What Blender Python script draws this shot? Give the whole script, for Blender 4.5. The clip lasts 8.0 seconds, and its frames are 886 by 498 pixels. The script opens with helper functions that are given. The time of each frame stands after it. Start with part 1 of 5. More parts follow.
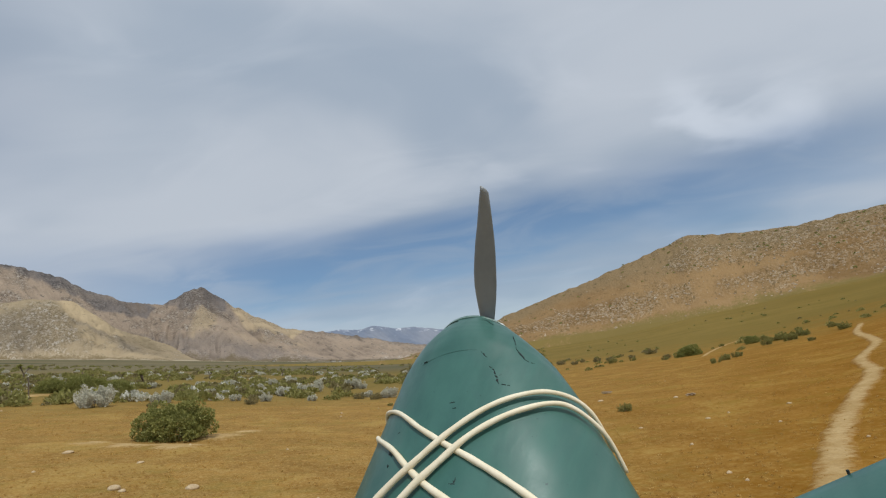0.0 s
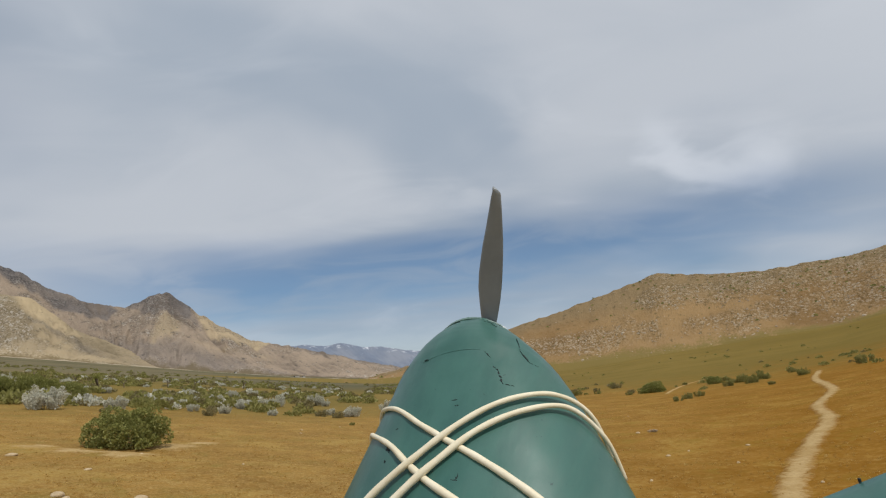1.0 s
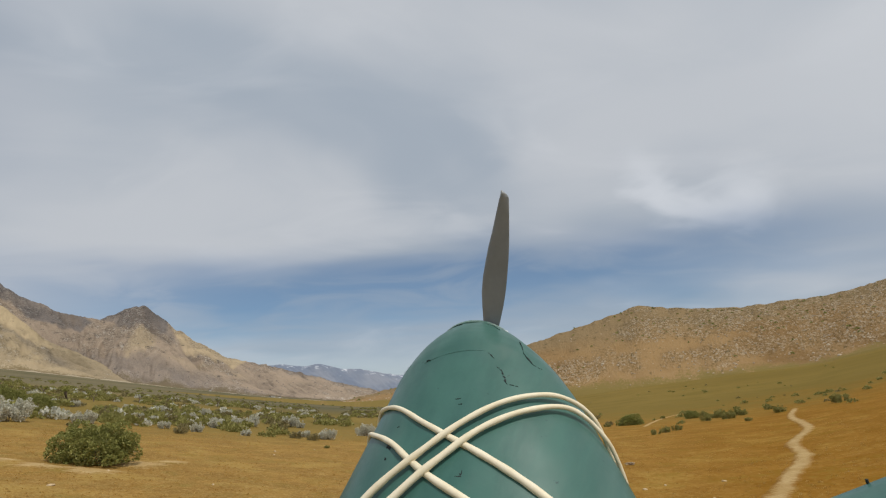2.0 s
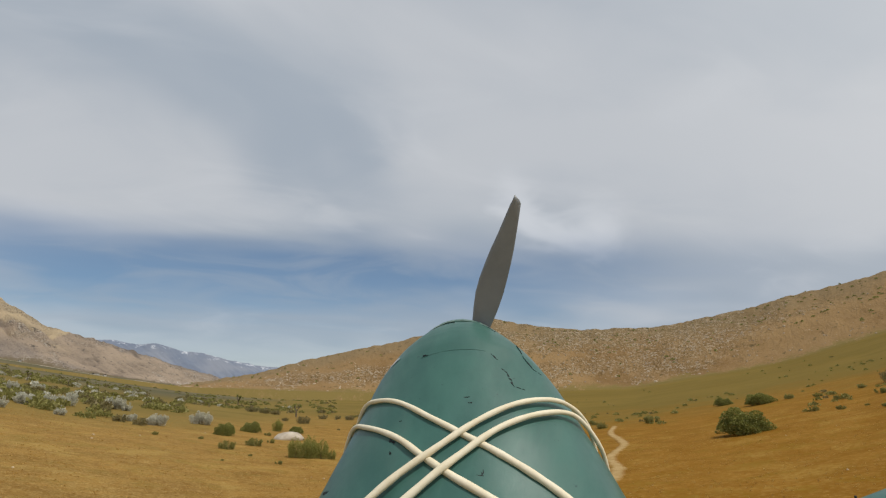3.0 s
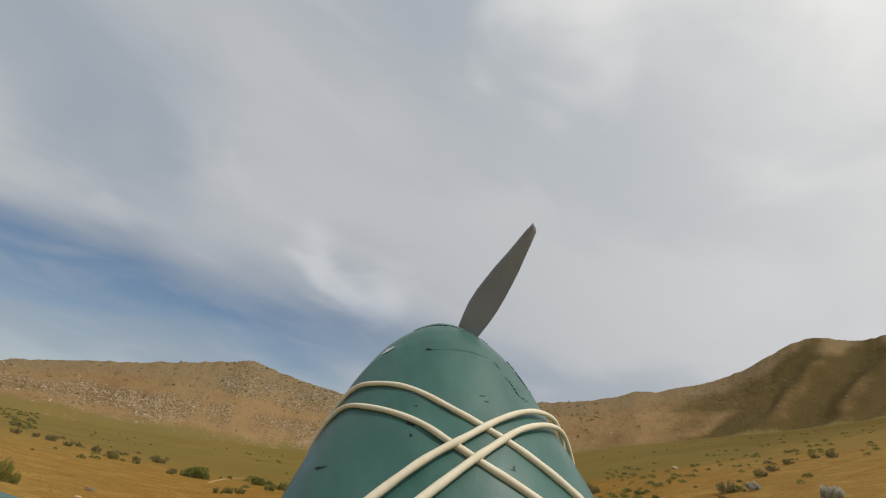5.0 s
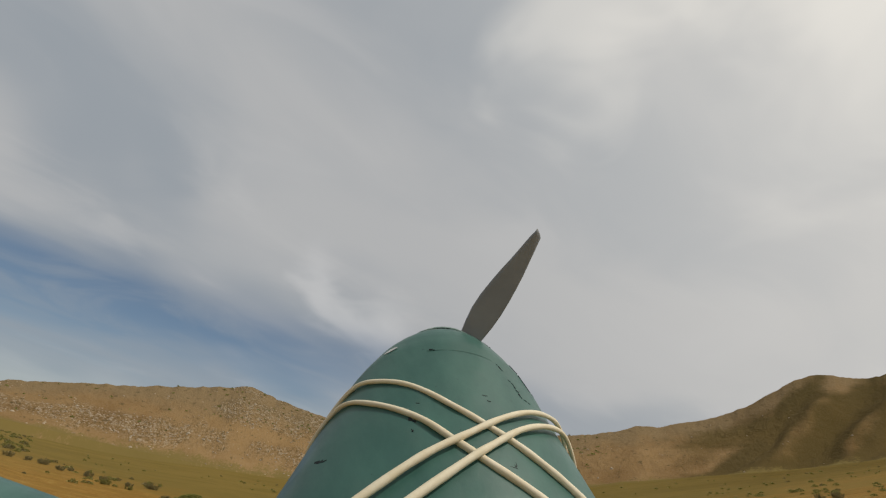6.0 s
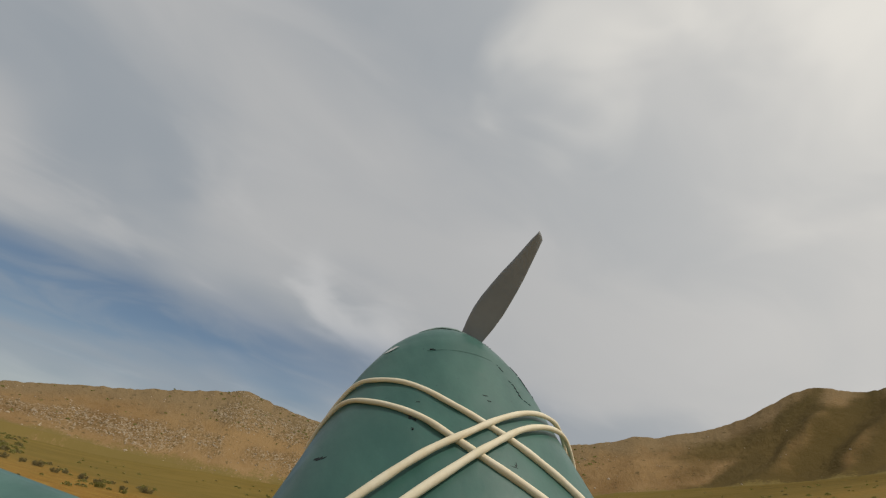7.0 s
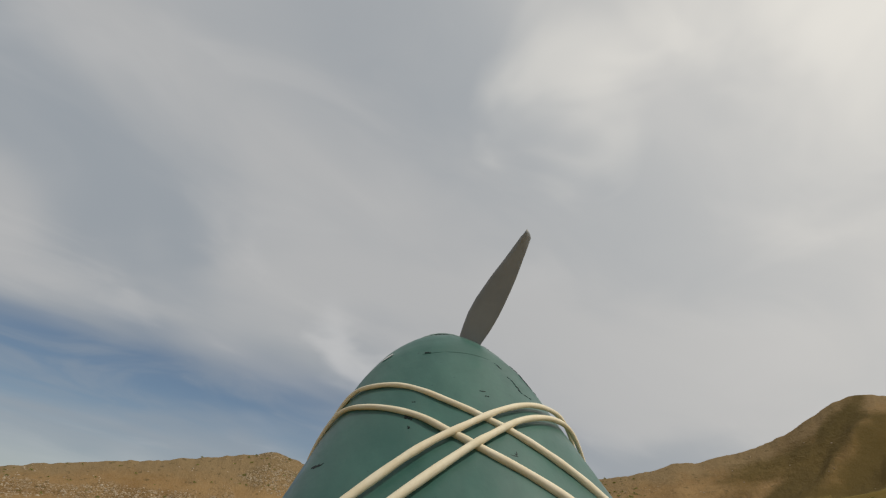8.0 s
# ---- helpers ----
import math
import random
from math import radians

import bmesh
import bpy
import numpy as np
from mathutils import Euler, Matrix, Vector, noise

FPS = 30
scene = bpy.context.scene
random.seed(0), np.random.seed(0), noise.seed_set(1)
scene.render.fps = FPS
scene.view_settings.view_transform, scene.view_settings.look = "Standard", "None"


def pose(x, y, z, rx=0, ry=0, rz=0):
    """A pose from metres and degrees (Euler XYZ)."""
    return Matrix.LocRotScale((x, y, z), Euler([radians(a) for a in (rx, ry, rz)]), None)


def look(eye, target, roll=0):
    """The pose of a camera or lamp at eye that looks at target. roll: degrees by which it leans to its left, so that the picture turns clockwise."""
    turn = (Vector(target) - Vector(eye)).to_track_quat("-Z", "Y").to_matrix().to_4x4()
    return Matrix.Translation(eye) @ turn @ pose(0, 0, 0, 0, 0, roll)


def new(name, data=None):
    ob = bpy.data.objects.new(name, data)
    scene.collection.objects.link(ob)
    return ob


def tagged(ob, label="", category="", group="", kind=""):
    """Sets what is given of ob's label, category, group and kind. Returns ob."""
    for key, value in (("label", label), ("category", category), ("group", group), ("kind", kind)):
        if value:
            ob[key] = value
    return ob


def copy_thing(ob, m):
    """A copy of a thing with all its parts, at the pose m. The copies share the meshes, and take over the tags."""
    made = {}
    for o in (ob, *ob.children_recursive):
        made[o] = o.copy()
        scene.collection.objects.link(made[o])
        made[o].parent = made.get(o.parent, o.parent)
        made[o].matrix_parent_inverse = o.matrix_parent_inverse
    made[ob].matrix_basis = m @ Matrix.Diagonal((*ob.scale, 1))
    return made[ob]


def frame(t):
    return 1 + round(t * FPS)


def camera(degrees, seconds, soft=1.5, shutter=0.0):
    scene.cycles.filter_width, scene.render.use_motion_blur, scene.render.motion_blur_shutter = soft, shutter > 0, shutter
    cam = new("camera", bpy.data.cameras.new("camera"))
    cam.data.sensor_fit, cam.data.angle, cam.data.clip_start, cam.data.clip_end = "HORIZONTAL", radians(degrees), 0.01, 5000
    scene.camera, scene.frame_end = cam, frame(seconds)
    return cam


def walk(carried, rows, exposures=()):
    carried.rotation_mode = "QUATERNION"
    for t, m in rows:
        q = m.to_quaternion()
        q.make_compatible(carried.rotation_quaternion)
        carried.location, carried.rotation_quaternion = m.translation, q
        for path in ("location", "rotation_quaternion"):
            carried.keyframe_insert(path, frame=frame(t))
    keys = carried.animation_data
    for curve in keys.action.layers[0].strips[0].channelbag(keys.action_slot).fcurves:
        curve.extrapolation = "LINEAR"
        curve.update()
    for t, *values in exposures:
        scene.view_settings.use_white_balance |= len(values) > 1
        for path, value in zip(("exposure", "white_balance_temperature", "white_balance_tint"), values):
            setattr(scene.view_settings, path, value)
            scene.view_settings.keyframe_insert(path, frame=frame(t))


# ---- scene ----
# ---- camera ----
# path begin
LENS = 74.02
REF = (-28.895, 22.264, 7.648)
PATH = [  # seconds, x, y, z, yaw, pitch, roll
    (0, 0.1872, -0.0771, 2.0743, -1.134, 11.036, -8.908),
    (0.5, 0.1641, -0.0748, 2.0751, -4.181, 10.891, -6.927),
    (1, 0.1633, -0.0716, 2.0620, -3.967, 12.858, -5.522),
    (1.2, 0.1558, -0.0708, 2.0656, -4.531, 12.265, -3.221),
    (2.3, 0.1411, -0.0643, 2.0440, -7.234, 15.637, -4.370),
    (2.5, 0.1152, -0.0596, 2.0455, -11.062, 15.367, -3.204),
    (2.7, 0.0884, -0.0529, 2.0473, -14.924, 15.026, -1.429),
    (3, 0.0599, -0.0440, 2.0489, -19.017, 14.687, 0.814),
    (3.5, 0.0302, -0.0291, 2.0387, -23.706, 16.208, 2.801),
    (4, -0.0328, 0.0082, 2.0273, -34.173, 17.810, 6.683),
    (4.5, -0.0523, 0.0292, 2.0078, -37.685, 20.693, 10.358),
    (4.7, -0.0575, 0.0351, 2.0029, -38.800, 21.463, 10.806),
    (5.8, -0.0529, 0.0389, 1.9864, -38.450, 24.148, 11.606),
    (6, -0.0522, 0.0404, 1.9816, -38.345, 24.907, 12.336),
    (6.5, -0.0612, 0.0492, 1.9760, -39.882, 25.654, 14.185),
    (7, -0.0519, 0.0419, 1.9771, -38.224, 25.581, 13.255),
    (7.5, -0.0522, 0.0449, 1.9700, -38.246, 26.674, 14.527),
    (7.8, -0.0505, 0.0464, 1.9644, -38.230, 27.641, 14.445),
    (8, -0.0295, 0.0361, 1.9584, -35.941, 29.255, 8.750),
]
# the lie of the land: from wide-view bearing and height angle to the world's, as power series
POWERS = ((0, 0), (0, 1), (0, 2), (0, 3), (1, 0), (1, 1), (1, 2), (1, 3), (2, 0), (2, 1), (2, 2), (2, 3), (3, 0), (3, 1), (3, 2), (4, 0), (4, 1))
TO_BEARING = (-22.1679, -2.4579, 0.7269, -1.6563, 63.9890, 0.2284, -10.6274, -0.7062, 3.7803, -2.2455, -0.8912, 1.2140, -0.2459, -1.5920, 5.9721, -5.1622, 6.6161)
TO_HEIGHT = (-1.3136, 21.4894, 0.6626, 0.6514, 1.6393, 0.8817, 1.1750, -1.1059, 11.7237, 1.4708, -2.3824, 0.1610, -3.7458, -2.0658, 1.4098, -2.4323, 0.8055)
# path end
K = 0.70          # degrees of the wide view to degrees of the world, about
EYE = 2.0         # the camera is held at about two metres


def aim(x, y, z, yaw, pitch, roll):
    return pose(x, y, z, 90 + pitch, 0, yaw) @ pose(0, 0, 0, 0, 0, roll)


cam = camera(LENS, 8.0, soft=1.2)
walk(cam, [(r[0], aim(*r[1:])) for r in PATH], exposures=[(0.0, 0.0, 6050, 8), (1.0, 0.0, 6250, 9), (3.0, 0.0, 6450, 9), (4.5, -0.03, 6470, 9), (6.0, -0.28, 6850, 9), (8.0, -0.28, 6850, 9)])

# ---- world and sun ----
SUN_AZ, SUN_EL = -160.0, 60.0     # bearing (left of north is positive) and height of the sun, degrees


class Nodes:
    """A short way of writing node trees."""

    def __init__(self, tree):
        self.t = tree
        tree.nodes.clear()

    def n(self, kind, **sets):
        node = self.t.nodes.new(kind)
        for key, value in sets.items():
            setattr(node, key, value)
        return node

    def put(self, socket, value):
        if isinstance(value, bpy.types.NodeSocket):
            self.t.links.new(value, socket)
        elif isinstance(value, (tuple, list)) and len(value) == 3 and socket.type == "RGBA":
            socket.default_value = (*value, 1)
        else:
            socket.default_value = value

    def math(self, op, a, b=0.0, c=0.0, clamp=False):
        node = self.n("ShaderNodeMath", operation=op, use_clamp=clamp)
        for i, v in enumerate((a, b, c)):
            self.put(node.inputs[i], v)
        return node.outputs[0]

    def mix(self, fac, a, b, blend="MIX"):
        node = self.n("ShaderNodeMix", data_type="RGBA", blend_type=blend)
        self.put(node.inputs["Factor"], fac)
        self.put(node.inputs[6], a)
        self.put(node.inputs[7], b)
        return node.outputs[2]

    def ramp(self, value, a, b, lo=0.0, hi=1.0):
        node = self.n("ShaderNodeMapRange", interpolation_type="SMOOTHSTEP")
        for i, v in enumerate((value, a, b, lo, hi)):
            self.put(node.inputs[i], v)
        return node.outputs[0]

    def noise(self, vec, scale, detail=4.0, rough=0.55, distort=0.0):
        node = self.n("ShaderNodeTexNoise")
        self.put(node.inputs["Vector"], vec)
        self.put(node.inputs["Scale"], scale)
        self.put(node.inputs["Detail"], detail)
        self.put(node.inputs["Roughness"], rough)
        self.put(node.inputs["Distortion"], distort)
        return node.outputs[0]

    def voronoi(self, vec, scale, feature="F1"):
        node = self.n("ShaderNodeTexVoronoi", feature=feature)
        self.put(node.inputs["Vector"], vec)
        self.put(node.inputs["Scale"], scale)
        return node.outputs["Distance"]

    def scaled(self, vec, s, offset=(0, 0, 0), turn=(0, 0, 0)):
        node = self.n("ShaderNodeMapping")
        self.put(node.inputs["Vector"], vec)
        node.inputs["Scale"].default_value = s
        node.inputs["Location"].default_value = offset
        node.inputs["Rotation"].default_value = turn
        return node.outputs[0]


def make_world():
    world = bpy.data.worlds.new("sky")
    scene.world = world
    world.use_nodes = True
    g = Nodes(world.node_tree)
    sky = g.n("ShaderNodeTexSky", sky_type="NISHITA", sun_disc=False)
    sky.sun_elevation, sky.sun_rotation = radians(SUN_EL), radians(-SUN_AZ)
    sky.air_density, sky.dust_density, sky.ozone_density = 1.0, 0.1, 4.0
    way = g.n("ShaderNodeTexCoord").outputs["Generated"]
    xyz = g.n("ShaderNodeSeparateXYZ")
    g.put(xyz.inputs[0], way)
    x, y, z = xyz.outputs
    el = g.math("MULTIPLY", g.math("ARCSINE", z), 57.2958)
    az = g.math("MULTIPLY", g.math("ARCTAN2", g.math("MULTIPLY", x, -1.0), y), 57.2958)
    el = g.math("ADD", el, g.math("MULTIPLY", g.math("MAXIMUM", g.math("SUBTRACT", az, 8.0), 0.0), 0.06))
    # the cloud sheet, seen in perspective
    low = g.math("ADD", g.math("MAXIMUM", z, 0.0), 0.20)
    sheet = g.n("ShaderNodeCombineXYZ")
    g.put(sheet.inputs[0], g.math("DIVIDE", x, low))
    g.put(sheet.inputs[1], g.math("DIVIDE", y, low))
    p = sheet.outputs[0]
    streak = g.noise(g.scaled(p, (1.0, 2.0, 1.0), turn=(0, 0, 0.6)), 0.8, 3.0, 0.5, 0.4)
    soft = g.noise(g.scaled(p, (1.0, 1.2, 1.0), offset=(3.1, 1.7, 0)), 0.75, 3.0, 0.45, 0.5)
    fine = g.noise(g.scaled(p, (1.0, 1.5, 1.0), offset=(7.0, 2.0, 0), turn=(0, 0, 0.4)), 2.2, 4.0, 0.5, 0.7)
    # the clear band low over the mountains, fading out toward the bright side
    band = g.math("SUBTRACT", el, g.math("ADD", 11.4, g.math("MULTIPLY", g.math("SUBTRACT", streak, 0.5), 7.0)))
    band = g.math("SUBTRACT", 1.0, g.ramp(g.math("ABSOLUTE", band), 0.6, 5.4))
    reach = g.math("MULTIPLY", g.ramp(az, -60.0, -18.0), g.math("SUBTRACT", 1.0, g.ramp(az, 12.0, 42.0, 0.0, 0.72)))
    clear = g.math("MULTIPLY", g.math("MULTIPLY", band, reach), g.ramp(fine, 0.28, 0.60, 0.62, 1.0))
    side = g.math("MULTIPLY", g.ramp(g.math("ADD", az, g.math("MULTIPLY", soft, 16.0)), 34.0, 54.0), g.ramp(el, 14.0, 26.0, 0.0, 0.34))
    clear = g.math("MAXIMUM", clear, side)
    haze = g.math("MULTIPLY", g.math("SUBTRACT", 1.0, g.ramp(el, 3.0, 12.0)), 0.45)
    thin = g.ramp(g.math("ADD", g.math("MULTIPLY", soft, 0.82), g.math("MULTIPLY", fine, 0.18)), 0.36, 0.60)
    glow = g.ramp(g.math("SUBTRACT", g.math("MULTIPLY", el, 0.7), az), 48.0, 112.0)
    grey = g.mix(thin, (0.365, 0.412, 0.475), (0.520, 0.540, 0.575))
    grey = g.mix(g.math("MULTIPLY", g.ramp(fine, 0.50, 0.76), 0.22), grey, (0.60, 0.62, 0.66))
    grey = g.mix(g.math("MULTIPLY", glow, 0.62), grey, (0.86, 0.85, 0.84))

    def toward(bearing, height):
        """Degrees from the view direction to a point of the sky."""
        b, h = radians(bearing), radians(height)
        dot = g.n("ShaderNodeVectorMath", operation="DOT_PRODUCT")
        g.put(dot.inputs[0], way)
        dot.inputs[1].default_value = (-math.sin(b) * math.cos(h), math.cos(b) * math.cos(h), math.sin(h))
        return g.math("MULTIPLY", g.math("ARCCOSINE", g.math("MINIMUM", dot.outputs["Value"], 1.0)), 57.2958)

    curl = g.noise(g.scaled(p, (1, 1, 1), offset=(1.3, 4.4, 0)), 3.4, 3.0, 0.5, 0.6)
    # sunlit thin places in the sheet
    for bearing, height, reach_out, most in ((SUN_AZ, SUN_EL, 50.0, 0.7), (-88.0, 50.0, 24.0, 0.75), (-49.0, 47.5, 9.0, 0.40), (-55.0, 41.0, 7.0, 0.25)):
        lit = g.math("MULTIPLY", g.ramp(g.math("ADD", toward(bearing, height), g.math("MULTIPLY", g.math("SUBTRACT", curl, 0.5), 26.0)), reach_out, 0.0), most)
        grey = g.mix(lit, grey, (1.0, 0.985, 0.955))
    # one thin hole with a bright hooked rim, open at the top
    wide = g.math("ADD", toward(-30.8, 19.4), g.math("MULTIPLY", g.math("SUBTRACT", curl, 0.5), 7.0))
    rim = g.math("SUBTRACT", 1.0, g.ramp(g.math("ABSOLUTE", g.math("SUBTRACT", wide, 4.2)), 0.0, 2.8))
    rim = g.math("MULTIPLY", rim, g.ramp(g.math("SUBTRACT", g.math("MULTIPLY", az, 0.35), el), -33.0, -27.0, 0.0, 0.72))
    grey = g.mix(g.math("MULTIPLY", g.math("SUBTRACT", 1.0, g.ramp(wide, 0.5, 4.0)), 0.22), grey, (0.38, 0.42, 0.48))
    grey = g.mix(rim, grey, (0.64, 0.66, 0.70))
    blue = g.n("ShaderNodeVectorMath", operation="SCALE")
    g.put(blue.inputs[0], sky.outputs[0])
    blue.inputs["Scale"].default_value = 0.072
    cover = g.math("SUBTRACT", 1.0, g.math("MULTIPLY", clear, 0.93), clamp=True)
    cover = g.math("SUBTRACT", cover, g.math("MULTIPLY", haze, g.ramp(az, -70.0, -25.0)), clamp=True)
    back = g.n("ShaderNodeBackground")
    g.put(back.inputs["Color"], g.mix(cover, blue.outputs[0], grey))
    back.inputs["Strength"].default_value = 1.0
    g.t.links.new(back.outputs[0], g.n("ShaderNodeOutputWorld").inputs[0])


make_world()
lamp = bpy.data.lights.new("sun", "SUN")
lamp.energy, lamp.angle, lamp.color = 2.3, radians(1.5), (1.0, 0.94, 0.85)
sun = new("sun", lamp)
a, e = radians(SUN_AZ), radians(SUN_EL)
sun.matrix_world = look((0, 0, 0), (math.sin(a) * math.cos(e), -math.cos(a) * math.cos(e), -math.sin(e)))

# ---- materials ----


def material(name, rough=0.9, spec=0.2):
    mat = bpy.data.materials.new(name)
    mat.use_nodes = True
    g = Nodes(mat.node_tree)
    shade = g.n("ShaderNodeBsdfPrincipled")
    shade.inputs["Roughness"].default_value = rough
    shade.inputs["Specular IOR Level"].default_value = spec
    g.t.links.new(shade.outputs[0], g.n("ShaderNodeOutputMaterial").inputs[0])
    where = g.n("ShaderNodeNewGeometry").outputs["Position"]
    return mat, g, shade, where


def bump(g, shade, height, strength, distance):
    node = g.n("ShaderNodeBump")
    node.inputs["Strength"].default_value, node.inputs["Distance"].default_value = strength, distance
    g.put(node.inputs["Height"], height)
    g.put(shade.inputs["Normal"], node.outputs[0])


def dry_grass(g, p):
    """Colour and height of trodden dry grass: ochre stubble, straw flecks, bare pale soil."""
    big = g.noise(p, 0.045, 5.0, 0.6)
    mid = g.noise(p, 0.55, 5.0, 0.65, 0.4)
    small = g.noise(p, 6.0, 5.0, 0.7)
    grain = g.noise(p, 22.0, 3.0, 0.7)
    dry = g.mix(g.ramp(mid, 0.34, 0.66), (0.184, 0.092, 0.020), (0.325, 0.180, 0.042))
    dry = g.mix(g.math("MULTIPLY", g.ramp(big, 0.35, 0.65), 0.6), dry, (0.289, 0.152, 0.031))
    mott = g.noise(g.scaled(p, (1, 1, 1), offset=(5, 3, 0)), 1.1, 6.0, 0.7, 0.3)
    dry = g.mix(g.math("MULTIPLY", g.ramp(mott, 0.50, 0.36), 0.85), dry, (0.189, 0.089, 0.017))
    dry = g.mix(g.math("MULTIPLY", g.ramp(mott, 0.55, 0.68), 0.5), dry, (0.369, 0.210, 0.058))
    dry = g.mix(g.math("MULTIPLY", g.ramp(small, 0.52, 0.62), 0.5), dry, (0.420, 0.258, 0.066))
    dry = g.mix(g.math("MULTIPLY", g.ramp(small, 0.34, 0.46, 1.0, 0.0), 0.25), dry, (0.126, 0.061, 0.015))
    dry = g.mix(g.math("MULTIPLY", g.ramp(grain, 0.40, 0.62), 0.28), dry, (0.400, 0.262, 0.075))
    olive = g.ramp(g.noise(g.scaled(p, (1, 1, 1), offset=(21, 8, 0)), 0.9, 6.0, 0.72, 0.5), 0.50, 0.66)
    dry = g.mix(g.math("MULTIPLY", olive, 0.75), dry, (0.209, 0.137, 0.028))
    fleck = g.ramp(g.noise(g.scaled(p, (1, 1, 1), offset=(9, 4, 0)), 0.8, 6.0, 0.75), 0.58, 0.66)
    bare = g.ramp(g.noise(g.scaled(p, (1, 1, 1), offset=(2, 14, 0)), 0.28, 6.0, 0.7), 0.60, 0.74)
    dry = g.mix(g.math("MULTIPLY", g.math("MAXIMUM", fleck, bare), g.ramp(grain, 0.35, 0.65, 0.10, 0.62)), dry, (0.460, 0.320, 0.115))
    pale = g.noise(g.scaled(p, (1, 1, 1), offset=(41, 17, 0)), 0.42, 4.0, 0.55, 0.6)
    dry = g.mix(g.math("MULTIPLY", g.ramp(pale, 0.54, 0.66), g.ramp(small, 0.3, 0.6, 0.25, 0.75)), dry, (0.40, 0.268, 0.072))
    dry = g.mix(g.math("MULTIPLY", g.ramp(pale, 0.47, 0.34), g.ramp(small, 0.35, 0.65, 0.7, 0.3)), dry, (0.165, 0.080, 0.013))
    weedy = g.noise(g.scaled(p, (1, 1, 1), offset=(63, 29, 0)), 0.6, 4.0, 0.55, 0.6)
    dry = g.mix(g.math("MULTIPLY", g.ramp(weedy, 0.55, 0.66), g.ramp(small, 0.35, 0.6, 0.2, 0.7)), dry, (0.215, 0.155, 0.026))
    rust = g.n("ShaderNodeAttribute", attribute_name="rust").outputs["Fac"]
    dry = g.mix(g.math("MINIMUM", g.math("MULTIPLY", rust, g.ramp(small, 0.3, 0.65, 0.75, 0.40)), 1.0), dry, (0.212, 0.090, 0.003))
    dry = g.mix(g.math("MULTIPLY", g.math("SUBTRACT", 1.0, rust, clamp=True), g.ramp(small, 0.35, 0.65, 0.12, 0.62)), dry, g.mix(g.ramp(grain, 0.38, 0.62), (0.170, 0.108, 0.034), (0.380, 0.260, 0.098)))
    height = g.math("ADD", g.math("MULTIPLY", mid, 2.0), g.math("ADD", small, g.math("MULTIPLY", grain, 0.4)))
    return dry, height, big


def ground_material():
    mat, g, shade, p = material("dry_grassland", 0.95, 0.03)
    tone = g.n("ShaderNodeAttribute", attribute_name="green").outputs["Fac"]
    far = g.n("ShaderNodeAttribute", attribute_name="far").outputs["Fac"]
    dry, height, big = dry_grass(g, p)
    lush_shade = g.mix(g.ramp(g.noise(p, 0.02, 6.0, 0.65), 0.35, 0.65), (0.163, 0.121, 0.034), (0.222, 0.158, 0.046))
    lush_shade = g.mix(g.math("MULTIPLY", g.ramp(g.noise(p, 0.10, 5.0, 0.65), 0.5, 0.64), 0.6), lush_shade, (0.118, 0.098, 0.024))
    lush_shade = g.mix(g.math("MULTIPLY", g.ramp(g.noise(p, 1.4, 5.0, 0.75), 0.5, 0.7), 0.5), lush_shade, (0.275, 0.182, 0.060))
    rust = g.n("ShaderNodeAttribute", attribute_name="rust").outputs["Fac"]
    lush_shade = g.mix(g.math("MULTIPLY", rust, 0.5), lush_shade, (0.168, 0.114, 0.020))
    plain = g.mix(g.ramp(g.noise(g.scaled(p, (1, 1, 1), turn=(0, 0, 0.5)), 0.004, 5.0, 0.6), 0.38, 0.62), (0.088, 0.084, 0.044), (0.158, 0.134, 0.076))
    lush_shade = g.mix(g.ramp(far, 0.35, 0.75), lush_shade, plain)
    # Olive growth plus the steep slope's shade, both put into the ground colour.
    meadow_shade = g.n("ShaderNodeAttribute", attribute_name="meadow_shade").outputs["Fac"]
    lush_shade = g.mix(g.math("MULTIPLY", meadow_shade, g.ramp(g.noise(p, 0.03, 5.0, 0.65), 0.3, 0.6, 0.5, 0.95)), lush_shade, g.mix(g.ramp(g.noise(p, 0.25, 5.0, 0.7), 0.4, 0.6), (0.098, 0.071, 0.015), (0.165, 0.105, 0.022)))
    ragged = g.math("ADD", g.math("MULTIPLY", g.math("SUBTRACT", big, 0.5), 1.1), g.math("MULTIPLY", g.math("SUBTRACT", g.noise(p, 0.16, 6.0, 0.75), 0.5), 0.9))
    edge = g.ramp(g.math("ADD", tone, ragged), 0.15, 0.95)
    g.put(shade.inputs["Base Color"], g.mix(edge, dry, lush_shade))
    bump(g, shade, height, 0.12, 0.05)
    return mat


def sand_material():
    """Trodden pale sand whose ragged edge goes over into the dry grass."""
    mat, g, shade, p = material("trodden_sand", 0.95, 0.1)
    dry, height, _ = dry_grass(g, p)
    edge = g.n("ShaderNodeAttribute", attribute_name="edge").outputs["Fac"]
    worn = g.math("ADD", edge, g.math("ADD", g.math("MULTIPLY", g.math("SUBTRACT", g.noise(p, 1.1, 4.0, 0.7), 0.5), 1.3), g.math("MULTIPLY", g.math("SUBTRACT", g.noise(p, 6.5, 5.0, 0.75), 0.5), 1.8)))
    sand = g.mix(g.ramp(g.noise(p, 1.3, 5.0, 0.65), 0.35, 0.65), (0.39, 0.262, 0.105), (0.49, 0.350, 0.165))
    sand = g.mix(g.math("MULTIPLY", g.ramp(g.noise(p, 14.0, 4.0, 0.7), 0.4, 0.65), 0.35), sand, (0.28, 0.18, 0.075))
    g.put(shade.inputs["Base Color"], g.mix(g.ramp(worn, 0.10, 0.88, 0.05, 1.0), sand, dry))
    bump(g, shade, height, 0.5, 0.04)
    return mat


